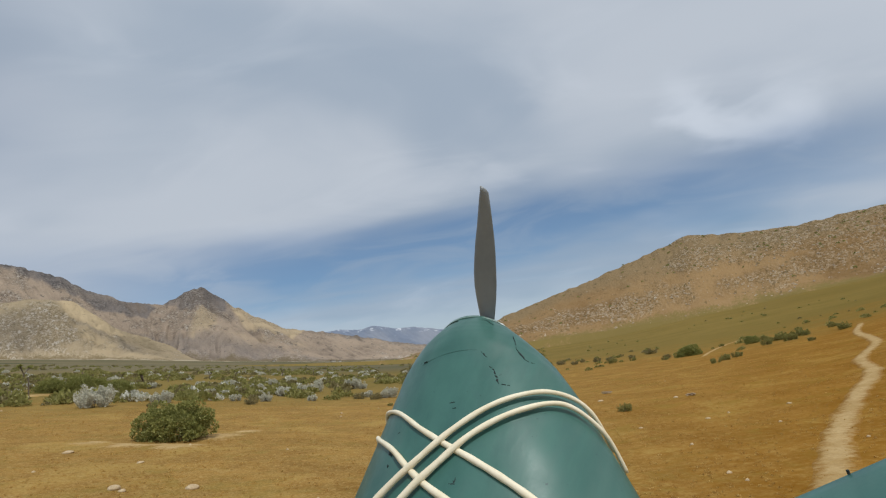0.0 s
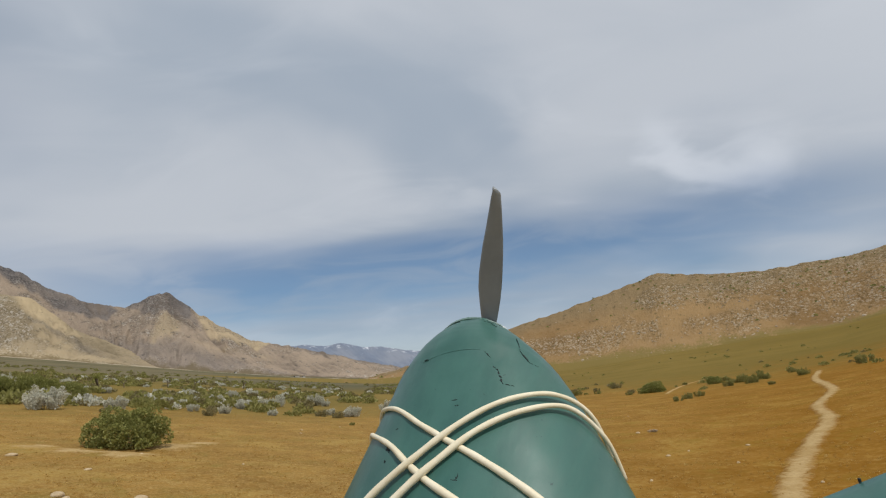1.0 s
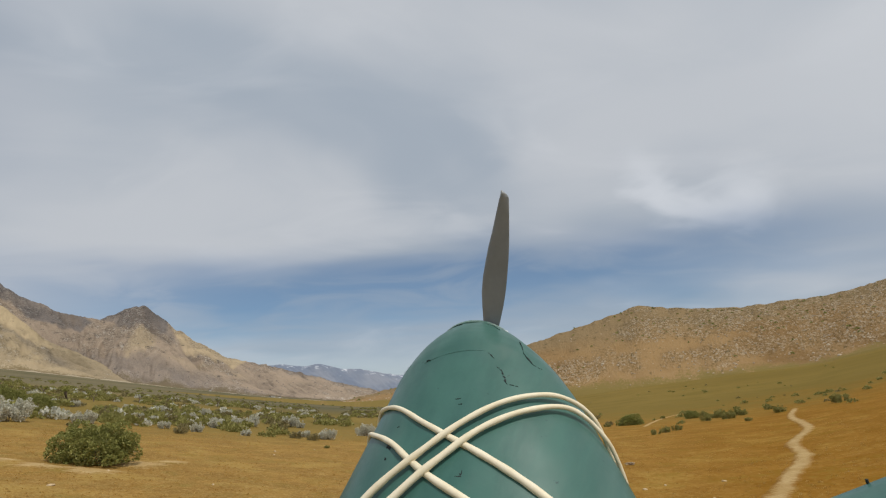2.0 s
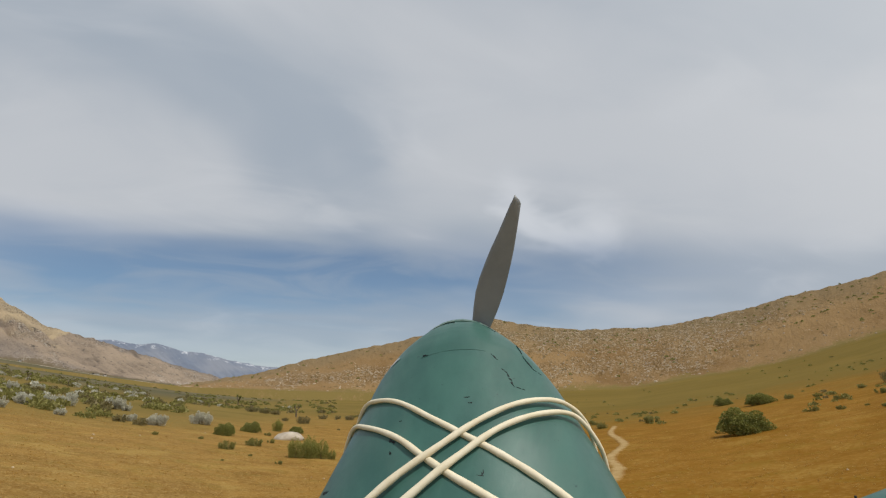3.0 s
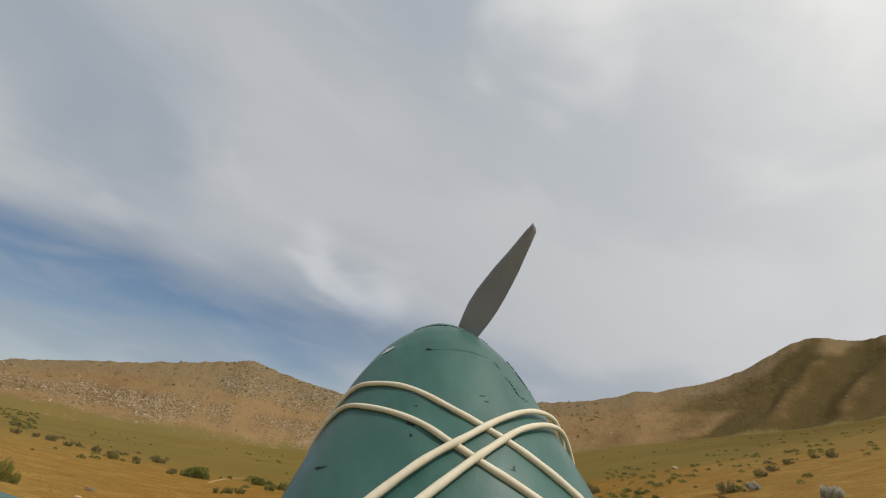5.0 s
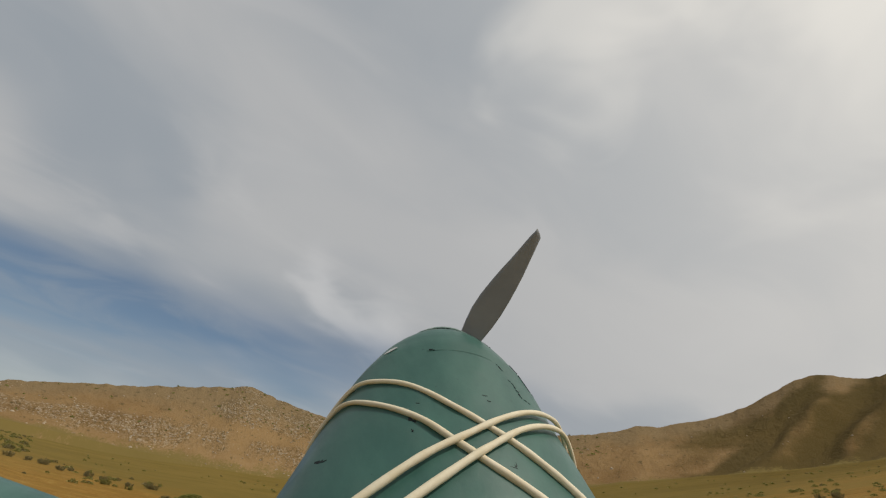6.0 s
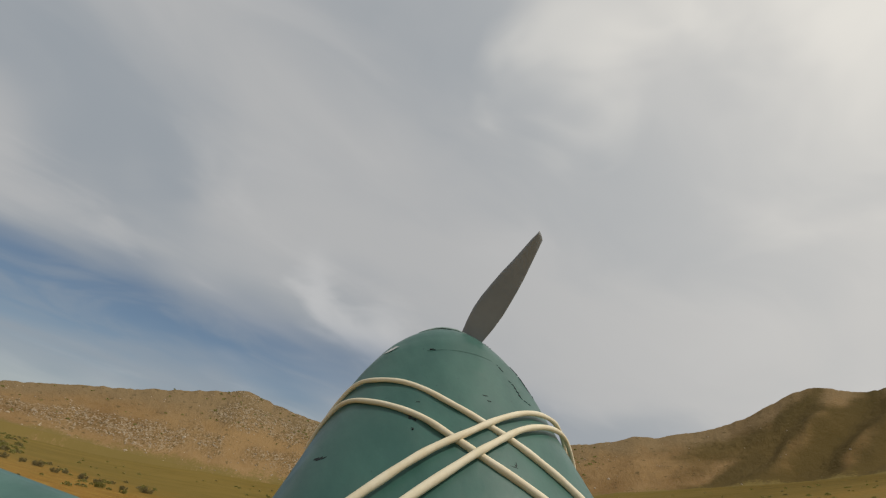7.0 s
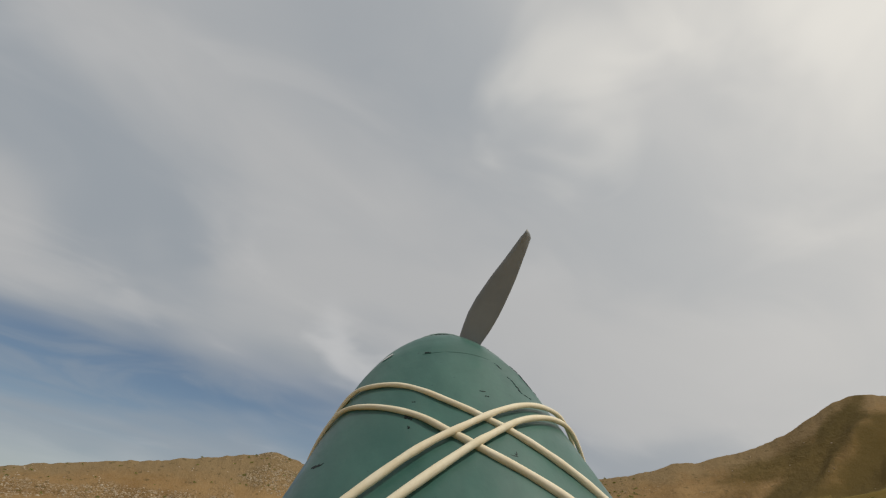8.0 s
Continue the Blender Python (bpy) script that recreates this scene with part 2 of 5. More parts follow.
def hill_material(name, earth_a, earth_b, rock, dark, scale, low, high, low_to=0.16, high_from=0.55, gully=0.25, broken=0.9, rough=0.75, speck=0.6):
    """Dry hillside: two earths, pale broken rock where the field says so, painted gully and shoulder shade, dark scrub,
    other cover at the foot and on the heights.
    """
    mat, g, shade, p = material(name, 0.95, 0.03)
    p = g.n("ShaderNodeAttribute", attribute_name="along").outputs["Vector"]
    big = g.noise(p, 0.007 * scale, 5.0, 0.6)
    mid = g.noise(p, 0.05 * scale, 6.0, 0.7)
    fine = g.noise(p, 0.52 * scale, 4.0, 0.8)
    block = g.voronoi(p, 0.20 * scale)
    tone = g.n("ShaderNodeAttribute", attribute_name="rocky").outputs["Fac"]
    rise = g.n("ShaderNodeAttribute", attribute_name="rise").outputs["Fac"]
    spur = g.n("ShaderNodeAttribute", attribute_name="spur").outputs["Fac"]
    earth = g.mix(g.ramp(g.math("ADD", g.math("MULTIPLY", big, 0.6), g.math("MULTIPLY", spur, 0.4)), 0.36, 0.64), earth_a, earth_b)
    up = g.math("ADD", rise, g.math("ADD", g.math("MULTIPLY", g.math("SUBTRACT", big, 0.5), 1.1), g.math("MULTIPLY", g.math("SUBTRACT", mid, 0.5), 0.35)))
    earth = g.mix(g.ramp(up, high_from, high_from + 0.35, 0.0, 0.85), earth, high)
    earth = g.mix(g.math("MULTIPLY", g.ramp(fine, 0.3, 0.7), 0.3), earth, g.mix(0.5, earth_b, rock))
    stony = g.math("ADD", tone, g.math("MULTIPLY", g.math("SUBTRACT", mid, 0.5), 0.9))
    stony = g.ramp(stony, 0.28, 0.62)
    chips = g.ramp(g.math("SUBTRACT", fine, g.math("MULTIPLY", block, 0.25)), 0.38, 0.50)
    col = g.mix(g.math("MULTIPLY", g.math("MULTIPLY", stony, chips), broken), earth, rock)
    slate = g.n("ShaderNodeAttribute", attribute_name="slate").outputs["Fac"]
    fan = g.n("ShaderNodeAttribute", attribute_name="fan").outputs["Fac"]
    col = g.mix(g.math("MULTIPLY", slate, g.ramp(fine, 0.25, 0.6, 0.95, 0.6)), col, (0.118, 0.114, 0.120))
    col = g.mix(g.math("MULTIPLY", fan, g.ramp(fine, 0.3, 0.7, 0.9, 0.6)), col, (0.48, 0.375, 0.230))
    crack = g.math("MULTIPLY", g.math("MULTIPLY", stony, g.ramp(fine, 0.50, 0.38)), 0.6)
    col = g.mix(crack, col, dark)
    # Gully shade is painted into the colour; flat light leaves the relief weak.
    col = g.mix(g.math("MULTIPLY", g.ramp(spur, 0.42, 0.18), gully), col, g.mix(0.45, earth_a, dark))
    scrub = g.math("MULTIPLY", g.ramp(g.noise(g.scaled(p, (1, 1, 1), offset=(31, 7, 3)), 0.16 * scale, 3.0, 0.7), 0.61, 0.67), speck)
    col = g.mix(scrub, col, dark)
    # Darker growth on the far shoulder, its hillside shade painted in with it.
    meadow_shade = g.n("ShaderNodeAttribute", attribute_name="meadow_shade").outputs["Fac"]
    col = g.mix(g.ramp(g.math("ADD", meadow_shade, g.math("MULTIPLY", g.math("SUBTRACT", mid, 0.5), 0.6)), 0.3, 0.8, 0.0, 0.85), col, g.mix(g.ramp(big, 0.4, 0.6), (0.076, 0.057, 0.018), (0.112, 0.078, 0.024)))
    foot = g.math("ADD", rise, g.math("ADD", g.math("MULTIPLY", g.math("SUBTRACT", mid, 0.5), 0.35), g.math("MULTIPLY", g.math("SUBTRACT", fine, 0.5), 0.3)))
    col = g.mix(g.ramp(foot, 0.0, low_to, 1.0, 0.0), col, low)
    g.put(shade.inputs["Base Color"], col)
    relief = g.math("ADD", g.math("MULTIPLY", mid, 2.0), g.math("MULTIPLY", fine, g.math("ADD", stony, 0.3)))
    bump(g, shade, g.math("MULTIPLY", relief, g.ramp(rise, 0.02, 0.3, 0.1, 1.0)), rough, 3.5 / scale)
    return mat


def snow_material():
    mat, g, shade, p = material("snowy_hazed_rock")
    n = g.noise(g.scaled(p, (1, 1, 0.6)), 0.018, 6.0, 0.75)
    # Distance haze is painted in as a blue tint of the rock.
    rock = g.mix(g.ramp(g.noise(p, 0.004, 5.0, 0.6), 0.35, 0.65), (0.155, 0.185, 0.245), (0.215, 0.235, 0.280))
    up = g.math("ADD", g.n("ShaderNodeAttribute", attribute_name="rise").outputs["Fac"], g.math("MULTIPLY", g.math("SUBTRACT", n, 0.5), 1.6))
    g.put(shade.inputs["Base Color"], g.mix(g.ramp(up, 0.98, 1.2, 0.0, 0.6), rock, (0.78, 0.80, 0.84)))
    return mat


def leaf_material(name, a, b, c):
    """Thin matt leaves that let some light through, each a little different."""
    mat, g, shade, p = material(name, 0.9, 0.06)
    isle = g.n("ShaderNodeNewGeometry").outputs["Random Per Island"]
    one = g.n("ShaderNodeObjectInfo").outputs["Random"]
    col = g.mix(isle, a, b)
    col = g.mix(g.math("MULTIPLY", g.ramp(isle, 0.8, 1.0), 0.7), col, c)
    col = g.mix(g.math("MULTIPLY", one, 0.35), col, g.mix(0.5, a, c))
    g.put(shade.inputs["Base Color"], col)
    thin = g.n("ShaderNodeBsdfTranslucent")
    g.put(thin.inputs["Color"], col)
    both = g.n("ShaderNodeMixShader")
    both.inputs[0].default_value = 0.33
    g.t.links.new(shade.outputs[0], both.inputs[1])
    g.t.links.new(thin.outputs[0], both.inputs[2])
    end = [n for n in g.t.nodes if n.type == "OUTPUT_MATERIAL"][0]
    g.t.links.new(both.outputs[0], end.inputs[0])
    return mat


def plain_material(name, a, b, scale, rough=0.8, spec=0.3, depth=0.0):
    mat, g, shade, p = material(name, rough, spec)
    local = g.n("ShaderNodeTexCoord").outputs["Object"]
    n = g.noise(local, scale, 6.0, 0.65)
    f = g.noise(local, scale * 7, 4.0, 0.7)
    col = g.mix(g.ramp(n, 0.32, 0.68), a, b)
    col = g.mix(g.math("MULTIPLY", f, 0.25), col, g.mix(0.5, a, (0.02, 0.02, 0.02)))
    g.put(shade.inputs["Base Color"], col)
    if depth:
        bump(g, shade, g.math("ADD", n, g.math("MULTIPLY", f, 0.4)), 0.6, depth)
    return mat


def paint_material():
    """Worn teal paint on foam: half gloss, faint brush lines and smudges."""
    mat, g, shade, p = material("teal_paint", 0.4, 0.4)
    local = g.n("ShaderNodeTexCoord").outputs["Object"]
    long = g.noise(g.scaled(local, (60, 60, 9)), 1.0, 5.0, 0.6)
    spot = g.noise(local, 38.0, 6.0, 0.7)
    speck = g.noise(local, 260.0, 3.0, 0.7)
    col = g.mix(g.ramp(long, 0.3, 0.7), (0.040, 0.116, 0.097), (0.055, 0.147, 0.121))
    smear = g.noise(g.scaled(local, (22, 22, 5), offset=(3, 1, 0)), 1.0, 4.0, 0.6, 0.4)
    col = g.mix(g.math("MULTIPLY", g.ramp(smear, 0.5, 0.7), 0.45), col, (0.082, 0.150, 0.128))
    col = g.mix(g.math("MULTIPLY", g.ramp(spot, 0.5, 0.75), 0.4), col, (0.048, 0.125, 0.115))
    col = g.mix(g.math("MULTIPLY", g.ramp(speck, 0.68, 0.74), 0.6), col, (0.012, 0.03, 0.035))
    g.put(shade.inputs["Base Color"], col)
    g.put(shade.inputs["Roughness"], g.ramp(spot, 0.3, 0.75, 0.30, 0.46))
    bump(g, shade, g.math("ADD", long, g.math("MULTIPLY", spot, 0.6)), 0.12, 0.002)
    return mat


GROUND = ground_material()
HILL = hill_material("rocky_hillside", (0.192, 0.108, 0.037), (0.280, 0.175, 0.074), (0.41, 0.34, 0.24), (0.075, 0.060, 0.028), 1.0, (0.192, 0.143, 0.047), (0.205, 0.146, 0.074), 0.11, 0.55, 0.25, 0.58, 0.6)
MOUNTAIN = hill_material("bare_mountain", (0.232, 0.178, 0.130), (0.345, 0.265, 0.190), (0.54, 0.49, 0.42), (0.060, 0.057, 0.058), 0.26, (0.150, 0.118, 0.075), (0.095, 0.088, 0.090), 0.10, 0.85, 0.75, 0.85, 0.95, 0.6)
FOOTHILL = hill_material("pale_foothill", (0.228, 0.177, 0.106), (0.322, 0.250, 0.150), (0.54, 0.49, 0.42), (0.11, 0.092, 0.06), 0.34, (0.19, 0.145, 0.08), (0.33, 0.26, 0.155), 0.1, 0.6, 0.7, 0.85, 0.85, 0.5)
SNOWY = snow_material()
GREEN = leaf_material("olive_leaves", (0.138, 0.150, 0.034), (0.335, 0.332, 0.098), (0.54, 0.52, 0.23))
SILVER = leaf_material("silver_leaves", (0.34, 0.33, 0.24), (0.80, 0.78, 0.66), (0.94, 0.92, 0.83))
BROWN = leaf_material("dry_brush", (0.165, 0.142, 0.058), (0.30, 0.255, 0.12), (0.44, 0.385, 0.23))
YUCCA = leaf_material("yucca_leaves", (0.20, 0.215, 0.05), (0.34, 0.345, 0.10), (0.46, 0.42, 0.17))
SAGE = leaf_material("yellow_scrub", (0.185, 0.180, 0.048), (0.36, 0.335, 0.115), (0.50, 0.46, 0.21))
OCHRE = leaf_material("ochre_grass", (0.40, 0.232, 0.056), (0.52, 0.315, 0.090), (0.62, 0.44, 0.17))
STRAW = leaf_material("straw", (0.45, 0.27, 0.07), (0.57, 0.38, 0.12), (0.66, 0.49, 0.21))
BARK = plain_material("grey_bark", (0.11, 0.085, 0.06), (0.19, 0.155, 0.115), 9.0, 0.95, 0.1, 0.02)
DRIFT = plain_material("bleached_wood", (0.34, 0.26, 0.17), (0.46, 0.37, 0.26), 9.0, 0.95, 0.1, 0.02)
STONE = plain_material("pale_granite", (0.46, 0.34, 0.20), (0.62, 0.49, 0.31), 3.0, 0.9, 0.2, 0.03)
BOULDER = plain_material("bleached_granite", (0.42, 0.35, 0.27), (0.60, 0.53, 0.43), 3.0, 0.9, 0.2, 0.03)
SAND = sand_material()
DUST = plain_material("pale_dust", (0.34, 0.28, 0.19), (0.46, 0.39, 0.28), 0.01, 0.95, 0.1)
HILL_STONE = plain_material("weathered_hill_rock", (0.33, 0.26, 0.18), (0.54, 0.45, 0.33), 0.05, 0.95, 0.1)
WHITEWASH = plain_material("whitewash", (0.40, 0.38, 0.34), (0.50, 0.48, 0.43), 0.6)
TEAL = paint_material()
BLADE = plain_material("grey_plastic", (0.235, 0.255, 0.265), (0.285, 0.305, 0.315), 30.0, 0.42, 0.45)
RUBBER = plain_material("cream_rubber", (0.82, 0.73, 0.52), (0.90, 0.83, 0.64), 90.0, 0.6, 0.3)
SCUFF = plain_material("black_scuff", (0.012, 0.016, 0.018), (0.03, 0.04, 0.04), 200.0, 0.7, 0.2)
WORN = plain_material("worn_paint_edge", (0.06, 0.15, 0.125), (0.34, 0.42, 0.38), 60.0, 0.5, 0.3)
SEAM = plain_material("glue_seam", (0.055, 0.145, 0.122), (0.085, 0.19, 0.16), 200.0, 0.5, 0.3)
METAL = plain_material("bare_edge", (0.55, 0.58, 0.57), (0.70, 0.72, 0.70), 90.0, 0.5, 0.4)

# ---- the lie of the land: bearing (degrees of the wide view) to height angle ----
CREST = np.array([(30, -2.5), (12, -1.4), (6, -0.1), (4, 0.5), (-1, 2.1), (-5, 3.4), (-9, 5.1), (-13, 6.4), (-17, 7.8), (-21, 8.9), (-25, 10.2), (-28, 11.0), (-31, 11.9), (-32.2, 12.1),
                  (-33.6, 12.8), (-35.2, 12.75), (-37, 12.4), (-40, 11.95), (-43, 11.7), (-47, 11.2), (-51, 11.2), (-55, 10.95), (-59, 11.0), (-63, 11.35), (-67, 11.45), (-71, 12.0),
                  (-75, 11.95), (-79, 11.95), (-83, 12.1), (-85.8, 12.7), (-88, 12.2), (-92, 12.4), (-95, 12.5), (-98, 13.1), (-100, 13.9), (-102, 14.6), (-104, 15.1), (-106, 14.65),
                  (-108.5, 13.4), (-111, 13.05), (-115, 13.0), (-120, 12.5), (-135, 11.0), (-165, 7.0), (-190, 2.0)])[::-1]
FOOT = np.array([(30, -0.6), (4, 0.2), (-5.5, 1.2), (-15, 2.0), (-25, 2.6), (-37, 3.3), (-45, 3.85), (-53, 3.8), (-60, 4.4), (-70, 4.8), (-77, 5.6),
                 (-84, 6.2), (-93, 6.1), (-103, 5.5), (-111, 5.0), (-135, 4.6), (-165, 3.0), (-190, 0.0)])[::-1]
MARGIN = np.array([(60, -1.6), (10, -1.8), (-7, -2.0), (-12, -1.5), (-24, -1.2), (-34, -1.0), (-47, -0.6), (-57, 0.2), (-69, 1.0), (-78, 1.3), (-90, 2.7),
                   (-100, 3.2), (-111, 3.2), (-135, 2.5), (-165, 0.5), (-190, -1.5)])[::-1]
FAR_CREST = np.array([(90, 6.0), (70, 8.5), (60, 9.4), (53.4, 9.9), (50.8, 9.8), (47.6, 9.35), (45.3, 8.95), (42.5, 7.75), (39.1, 6.95), (36, 6.4), (34, 6.45), (31.7, 7.7),
                      (30.0, 8.6), (29.2, 8.95), (28.2, 8.3), (25.7, 6.9), (22.9, 5.6), (18.6, 4.15), (15.1, 3.75), (13.2, 3.75), (9.3, 3.1), (5.1, 2.5), (-0.6, 1.6), (-5, 0.6), (-10, -0.5)])[::-1]
PALE_CREST = np.array([(90, 3.0), (70, 5.0), (60, 5.2), (52.8, 5.6), (49, 6.4), (46.5, 6.35), (44.6, 6.55), (42.2, 5.3), (39.8, 3.7), (35.8, 2.6), (32.4, 1.5), (29.5, 0.3), (26, -0.8)])[::-1]
SNOW_CREST = np.array([(30, 2.0), (20, 3.0), (12.2, 4.1), (9.4, 4.1), (7.8, 4.65), (5, 4.2), (2.4, 4.4), (-1, 4.05), (-4.6, 3.95), (-6.5, 4.1), (-12, 3.8), (-25, 2.5)])[::-1]
GREEN_EDGE = np.array([(60, -4.9), (12, -4.8), (2, -4.0), (-6, -2.6), (-12, -1.7), (-24, -1.3), (-34, -1.0), (-47, -0.6), (-57, 0.2), (-69, 1.0), (-78, 1.3), (-90, 2.7),
                       (-111, 3.2), (-135, 2.5), (-190, -1.5)])[::-1]
R_NEAR, R_MARGIN, R_FOOT, R_CREST = 14.0, 75.0, 400.0, 720.0


def to_world(az, el):
    """Bearing and height angle of the wide view, in degrees, to those of the world."""
    az, el = np.asarray(az, float), np.asarray(el, float)
    near = np.clip(az, -120, 58)
    u, v = (near + 32) / 90, np.clip(el, -16, 33) / 30
    b = sum(c * u ** i * v ** j for c, (i, j) in zip(TO_BEARING, POWERS)) + (az - near) * K
    h = sum(c * u ** i * v ** j for c, (i, j) in zip(TO_HEIGHT, POWERS)) + (el - np.clip(el, -16, 33)) * K
    return b, h


SPAN = np.arange(-260.0, 200.0, 0.5)
SPAN_WORLD = to_world(SPAN, SPAN * 0)[0]
FADE = 32.0       # beyond the seen bearings the land levels out over this many degrees


def from_world(az):
    return np.interp(az, SPAN_WORLD, SPAN)


def level(az):
    """1 where the land is seen, falling to 0 behind the viewer."""
    lo, hi = to_world(-122, 0)[0], to_world(60, 0)[0]
    return np.clip(np.minimum((az - lo) / FADE + 1, (hi - az) / FADE + 1), 0, 1)


def height_angle(az, el):
    """World height angle in radians at the world bearing az of what shows el degrees high in the wide view."""
    w = level(az)
    w = w * w * (3 - 2 * w)
    return np.radians(to_world(from_world(az), el)[1] * w + K * np.asarray(el) * (1 - w))


def angle(table, az):
    return height_angle(az, np.interp(from_world(az), table[:, 0], table[:, 1]))


def fbm(x, y, seed, octaves=4):
    """Smooth value noise on arrays, about -1 to 1."""
    total, amp, norm = np.zeros(np.broadcast(x, y).shape), 1.0, 0.0
    for o in range(octaves):
        xi, yi = np.floor(x).astype(np.int64), np.floor(y).astype(np.int64)
        fx, fy = x - xi, y - yi
        fx, fy = fx * fx * (3 - 2 * fx), fy * fy * (3 - 2 * fy)

        def h(i, j):
            v = (i * 374761393 + j * 668265263 + (seed + o) * 974634777) & 0x7FFFFFFF
            v = ((v ^ (v >> 13)) * 1274126177) & 0x7FFFFFFF
            return ((v ^ (v >> 16)) & 0xFFFF) / 32767.5 - 1
        total = total + amp * ((h(xi, yi) * (1 - fx) + h(xi + 1, yi) * fx) * (1 - fy) + (h(xi, yi + 1) * (1 - fx) + h(xi + 1, yi + 1) * fx) * fy)
        norm, amp, x, y = norm + amp, amp * 0.5, x * 2.03 + 17.1, y * 2.03 + 5.7
    return total / norm


def fold(az):
    """Bearings behind the viewer are folded so that the land closes smoothly."""
    az = (np.asarray(az, float) + 180) % 360 - 180
    return np.where(az > 140, az - 360, az)


def level_ground(d, az):
    """Height of the ground d metres off at a wide-view bearing, before the lie of the land is applied."""
    blend = np.maximum(np.clip((az + 33) / 46, 0, 1), np.clip((-az - 150) / 60, 0, 1))   # 1 over the open valley, 0 under the hill
    z1 = EYE + R_MARGIN * K * np.tan(np.radians(np.interp(az, MARGIN[:, 0], MARGIN[:, 1])))
    z2 = EYE + R_FOOT * K * np.tan(np.radians(np.interp(az, FOOT[:, 0], FOOT[:, 1])))
    out = np.zeros(np.shape(d))
    near, margin, foot = R_NEAR * K, R_MARGIN * K, R_FOOT * K
    for s in (0.72, 0.86, 1.0, 1.16, 1.36):
        q = d * s
        hill = np.where(q < near, 0, np.where(q < margin, z1 * (q - near) / (margin - near),
                        np.where(q < foot, z1 + (z2 - z1) * (q - margin) / (foot - margin), z2 + (q - foot) * 0.02)))
        vale = np.interp(q, (0, 60, 400, 1600, 4000), (0, 0, -1.0, 4.0, 8.0))
        out += (hill * (1 - blend) + vale * blend) / 5
    return out


def ground_height(x, y):
    x, y = np.asarray(x, float), np.asarray(y, float)
    r, az = np.hypot(x, y), fold(np.degrees(np.arctan2(-x, y)))
    wide = from_world(az)
    inner = 7.2 / K
    q = np.maximum(r, inner)
    el = np.degrees(np.arctan2(level_ground(q * K, wide) - EYE, q * K))
    z = (EYE + q * np.tan(height_angle(az, el))) * np.minimum(r / inner, 1.0)
    bumps = fbm(x / 9, y / 9, 3, 3) * 0.10 * np.clip((r - 3) / 12, 0, 1) + fbm(x / 70, y / 70, 8, 3) * 0.7 * np.clip((r - 60) / 150, 0, 1)
    return z + bumps


def spot(az, el):
    """The place on the ground that shows at this bearing and height angle of the wide view."""
    b, h = to_world(az, el)
    a, t = radians(b), math.tan(radians(h))
    r = np.geomspace(3.0, 420.0, 900)
    gap = EYE + r * t - ground_height(-np.sin(a) * r, np.cos(a) * r)
    i = int(np.argmax(gap < 0)) if (gap < 0).any() else len(r) - 1
    d = float(r[i])
    x, y = -math.sin(a) * d, math.cos(a) * d
    return x, y, float(ground_height(x, y)), d


def polar(az, r):
    a = radians(float(to_world(az, 0)[0]))
    x, y = -math.sin(a) * r, math.cos(a) * r
    return x, y, float(ground_height(x, y))


# ---- mesh helpers ----


def mesh_from(name, verts, faces, mat, smooth=True):
    me = bpy.data.meshes.new(name)
    me.from_pydata([tuple(v) for v in verts], [], [tuple(f) for f in faces])
    me.materials.append(mat)
    if smooth:
        me.polygons.foreach_set("use_smooth", [True] * len(me.polygons))
    me.update()
    return me


def grid_mesh(name, P, mat, smooth=True, wrap=False):
    """A sheet from an array of points, rows by columns."""
    n, m = P.shape[:2]
    i, j = np.meshgrid(np.arange(n - 1), np.arange(m if wrap else m - 1), indexing="ij")
    k = (j + 1) % m
    quads = np.stack([i * m + j, i * m + k, (i + 1) * m + k, (i + 1) * m + j], -1).reshape(-1, 4)
    me = bpy.data.meshes.new(name)
    me.vertices.add(n * m)
    me.vertices.foreach_set("co", P.reshape(-1).astype(np.float32))
    me.loops.add(quads.size)
    me.loops.foreach_set("vertex_index", quads.reshape(-1).astype(np.int32))
    me.polygons.add(len(quads))
    me.polygons.foreach_set("loop_start", np.arange(0, quads.size, 4, dtype=np.int32))
    me.polygons.foreach_set("use_smooth", np.full(len(quads), smooth))
    me.materials.append(mat)
    me.update(calc_edges=True)
    me.validate()
    return me


def shade_field(me, name, values):
    me.attributes.new(name, "FLOAT", "POINT").data.foreach_set("value", np.asarray(values, np.float32).reshape(-1))


def part(name, bm, mat, parent, label=""):
    me = bpy.data.meshes.new(name)
    bm.to_mesh(me)
    bm.free()
    me.materials.append(mat)
    return part_mesh(name, me, parent, label)


def part_mesh(name, me, parent, label=""):
    ob = new(name, me)
    ob.parent = parent
    return tagged(ob, label)


# ---- ground ----


def rust_at(x, y):
    """The soil is reddest before the bowl under the hill."""
    wide = from_world(fold(np.degrees(np.arctan2(-np.asarray(x), np.asarray(y)))))
    return np.interp(wide, (-110, -95, -78, -47, 5), (0.3, 0.45, 1.05, 1.0, 0.0))


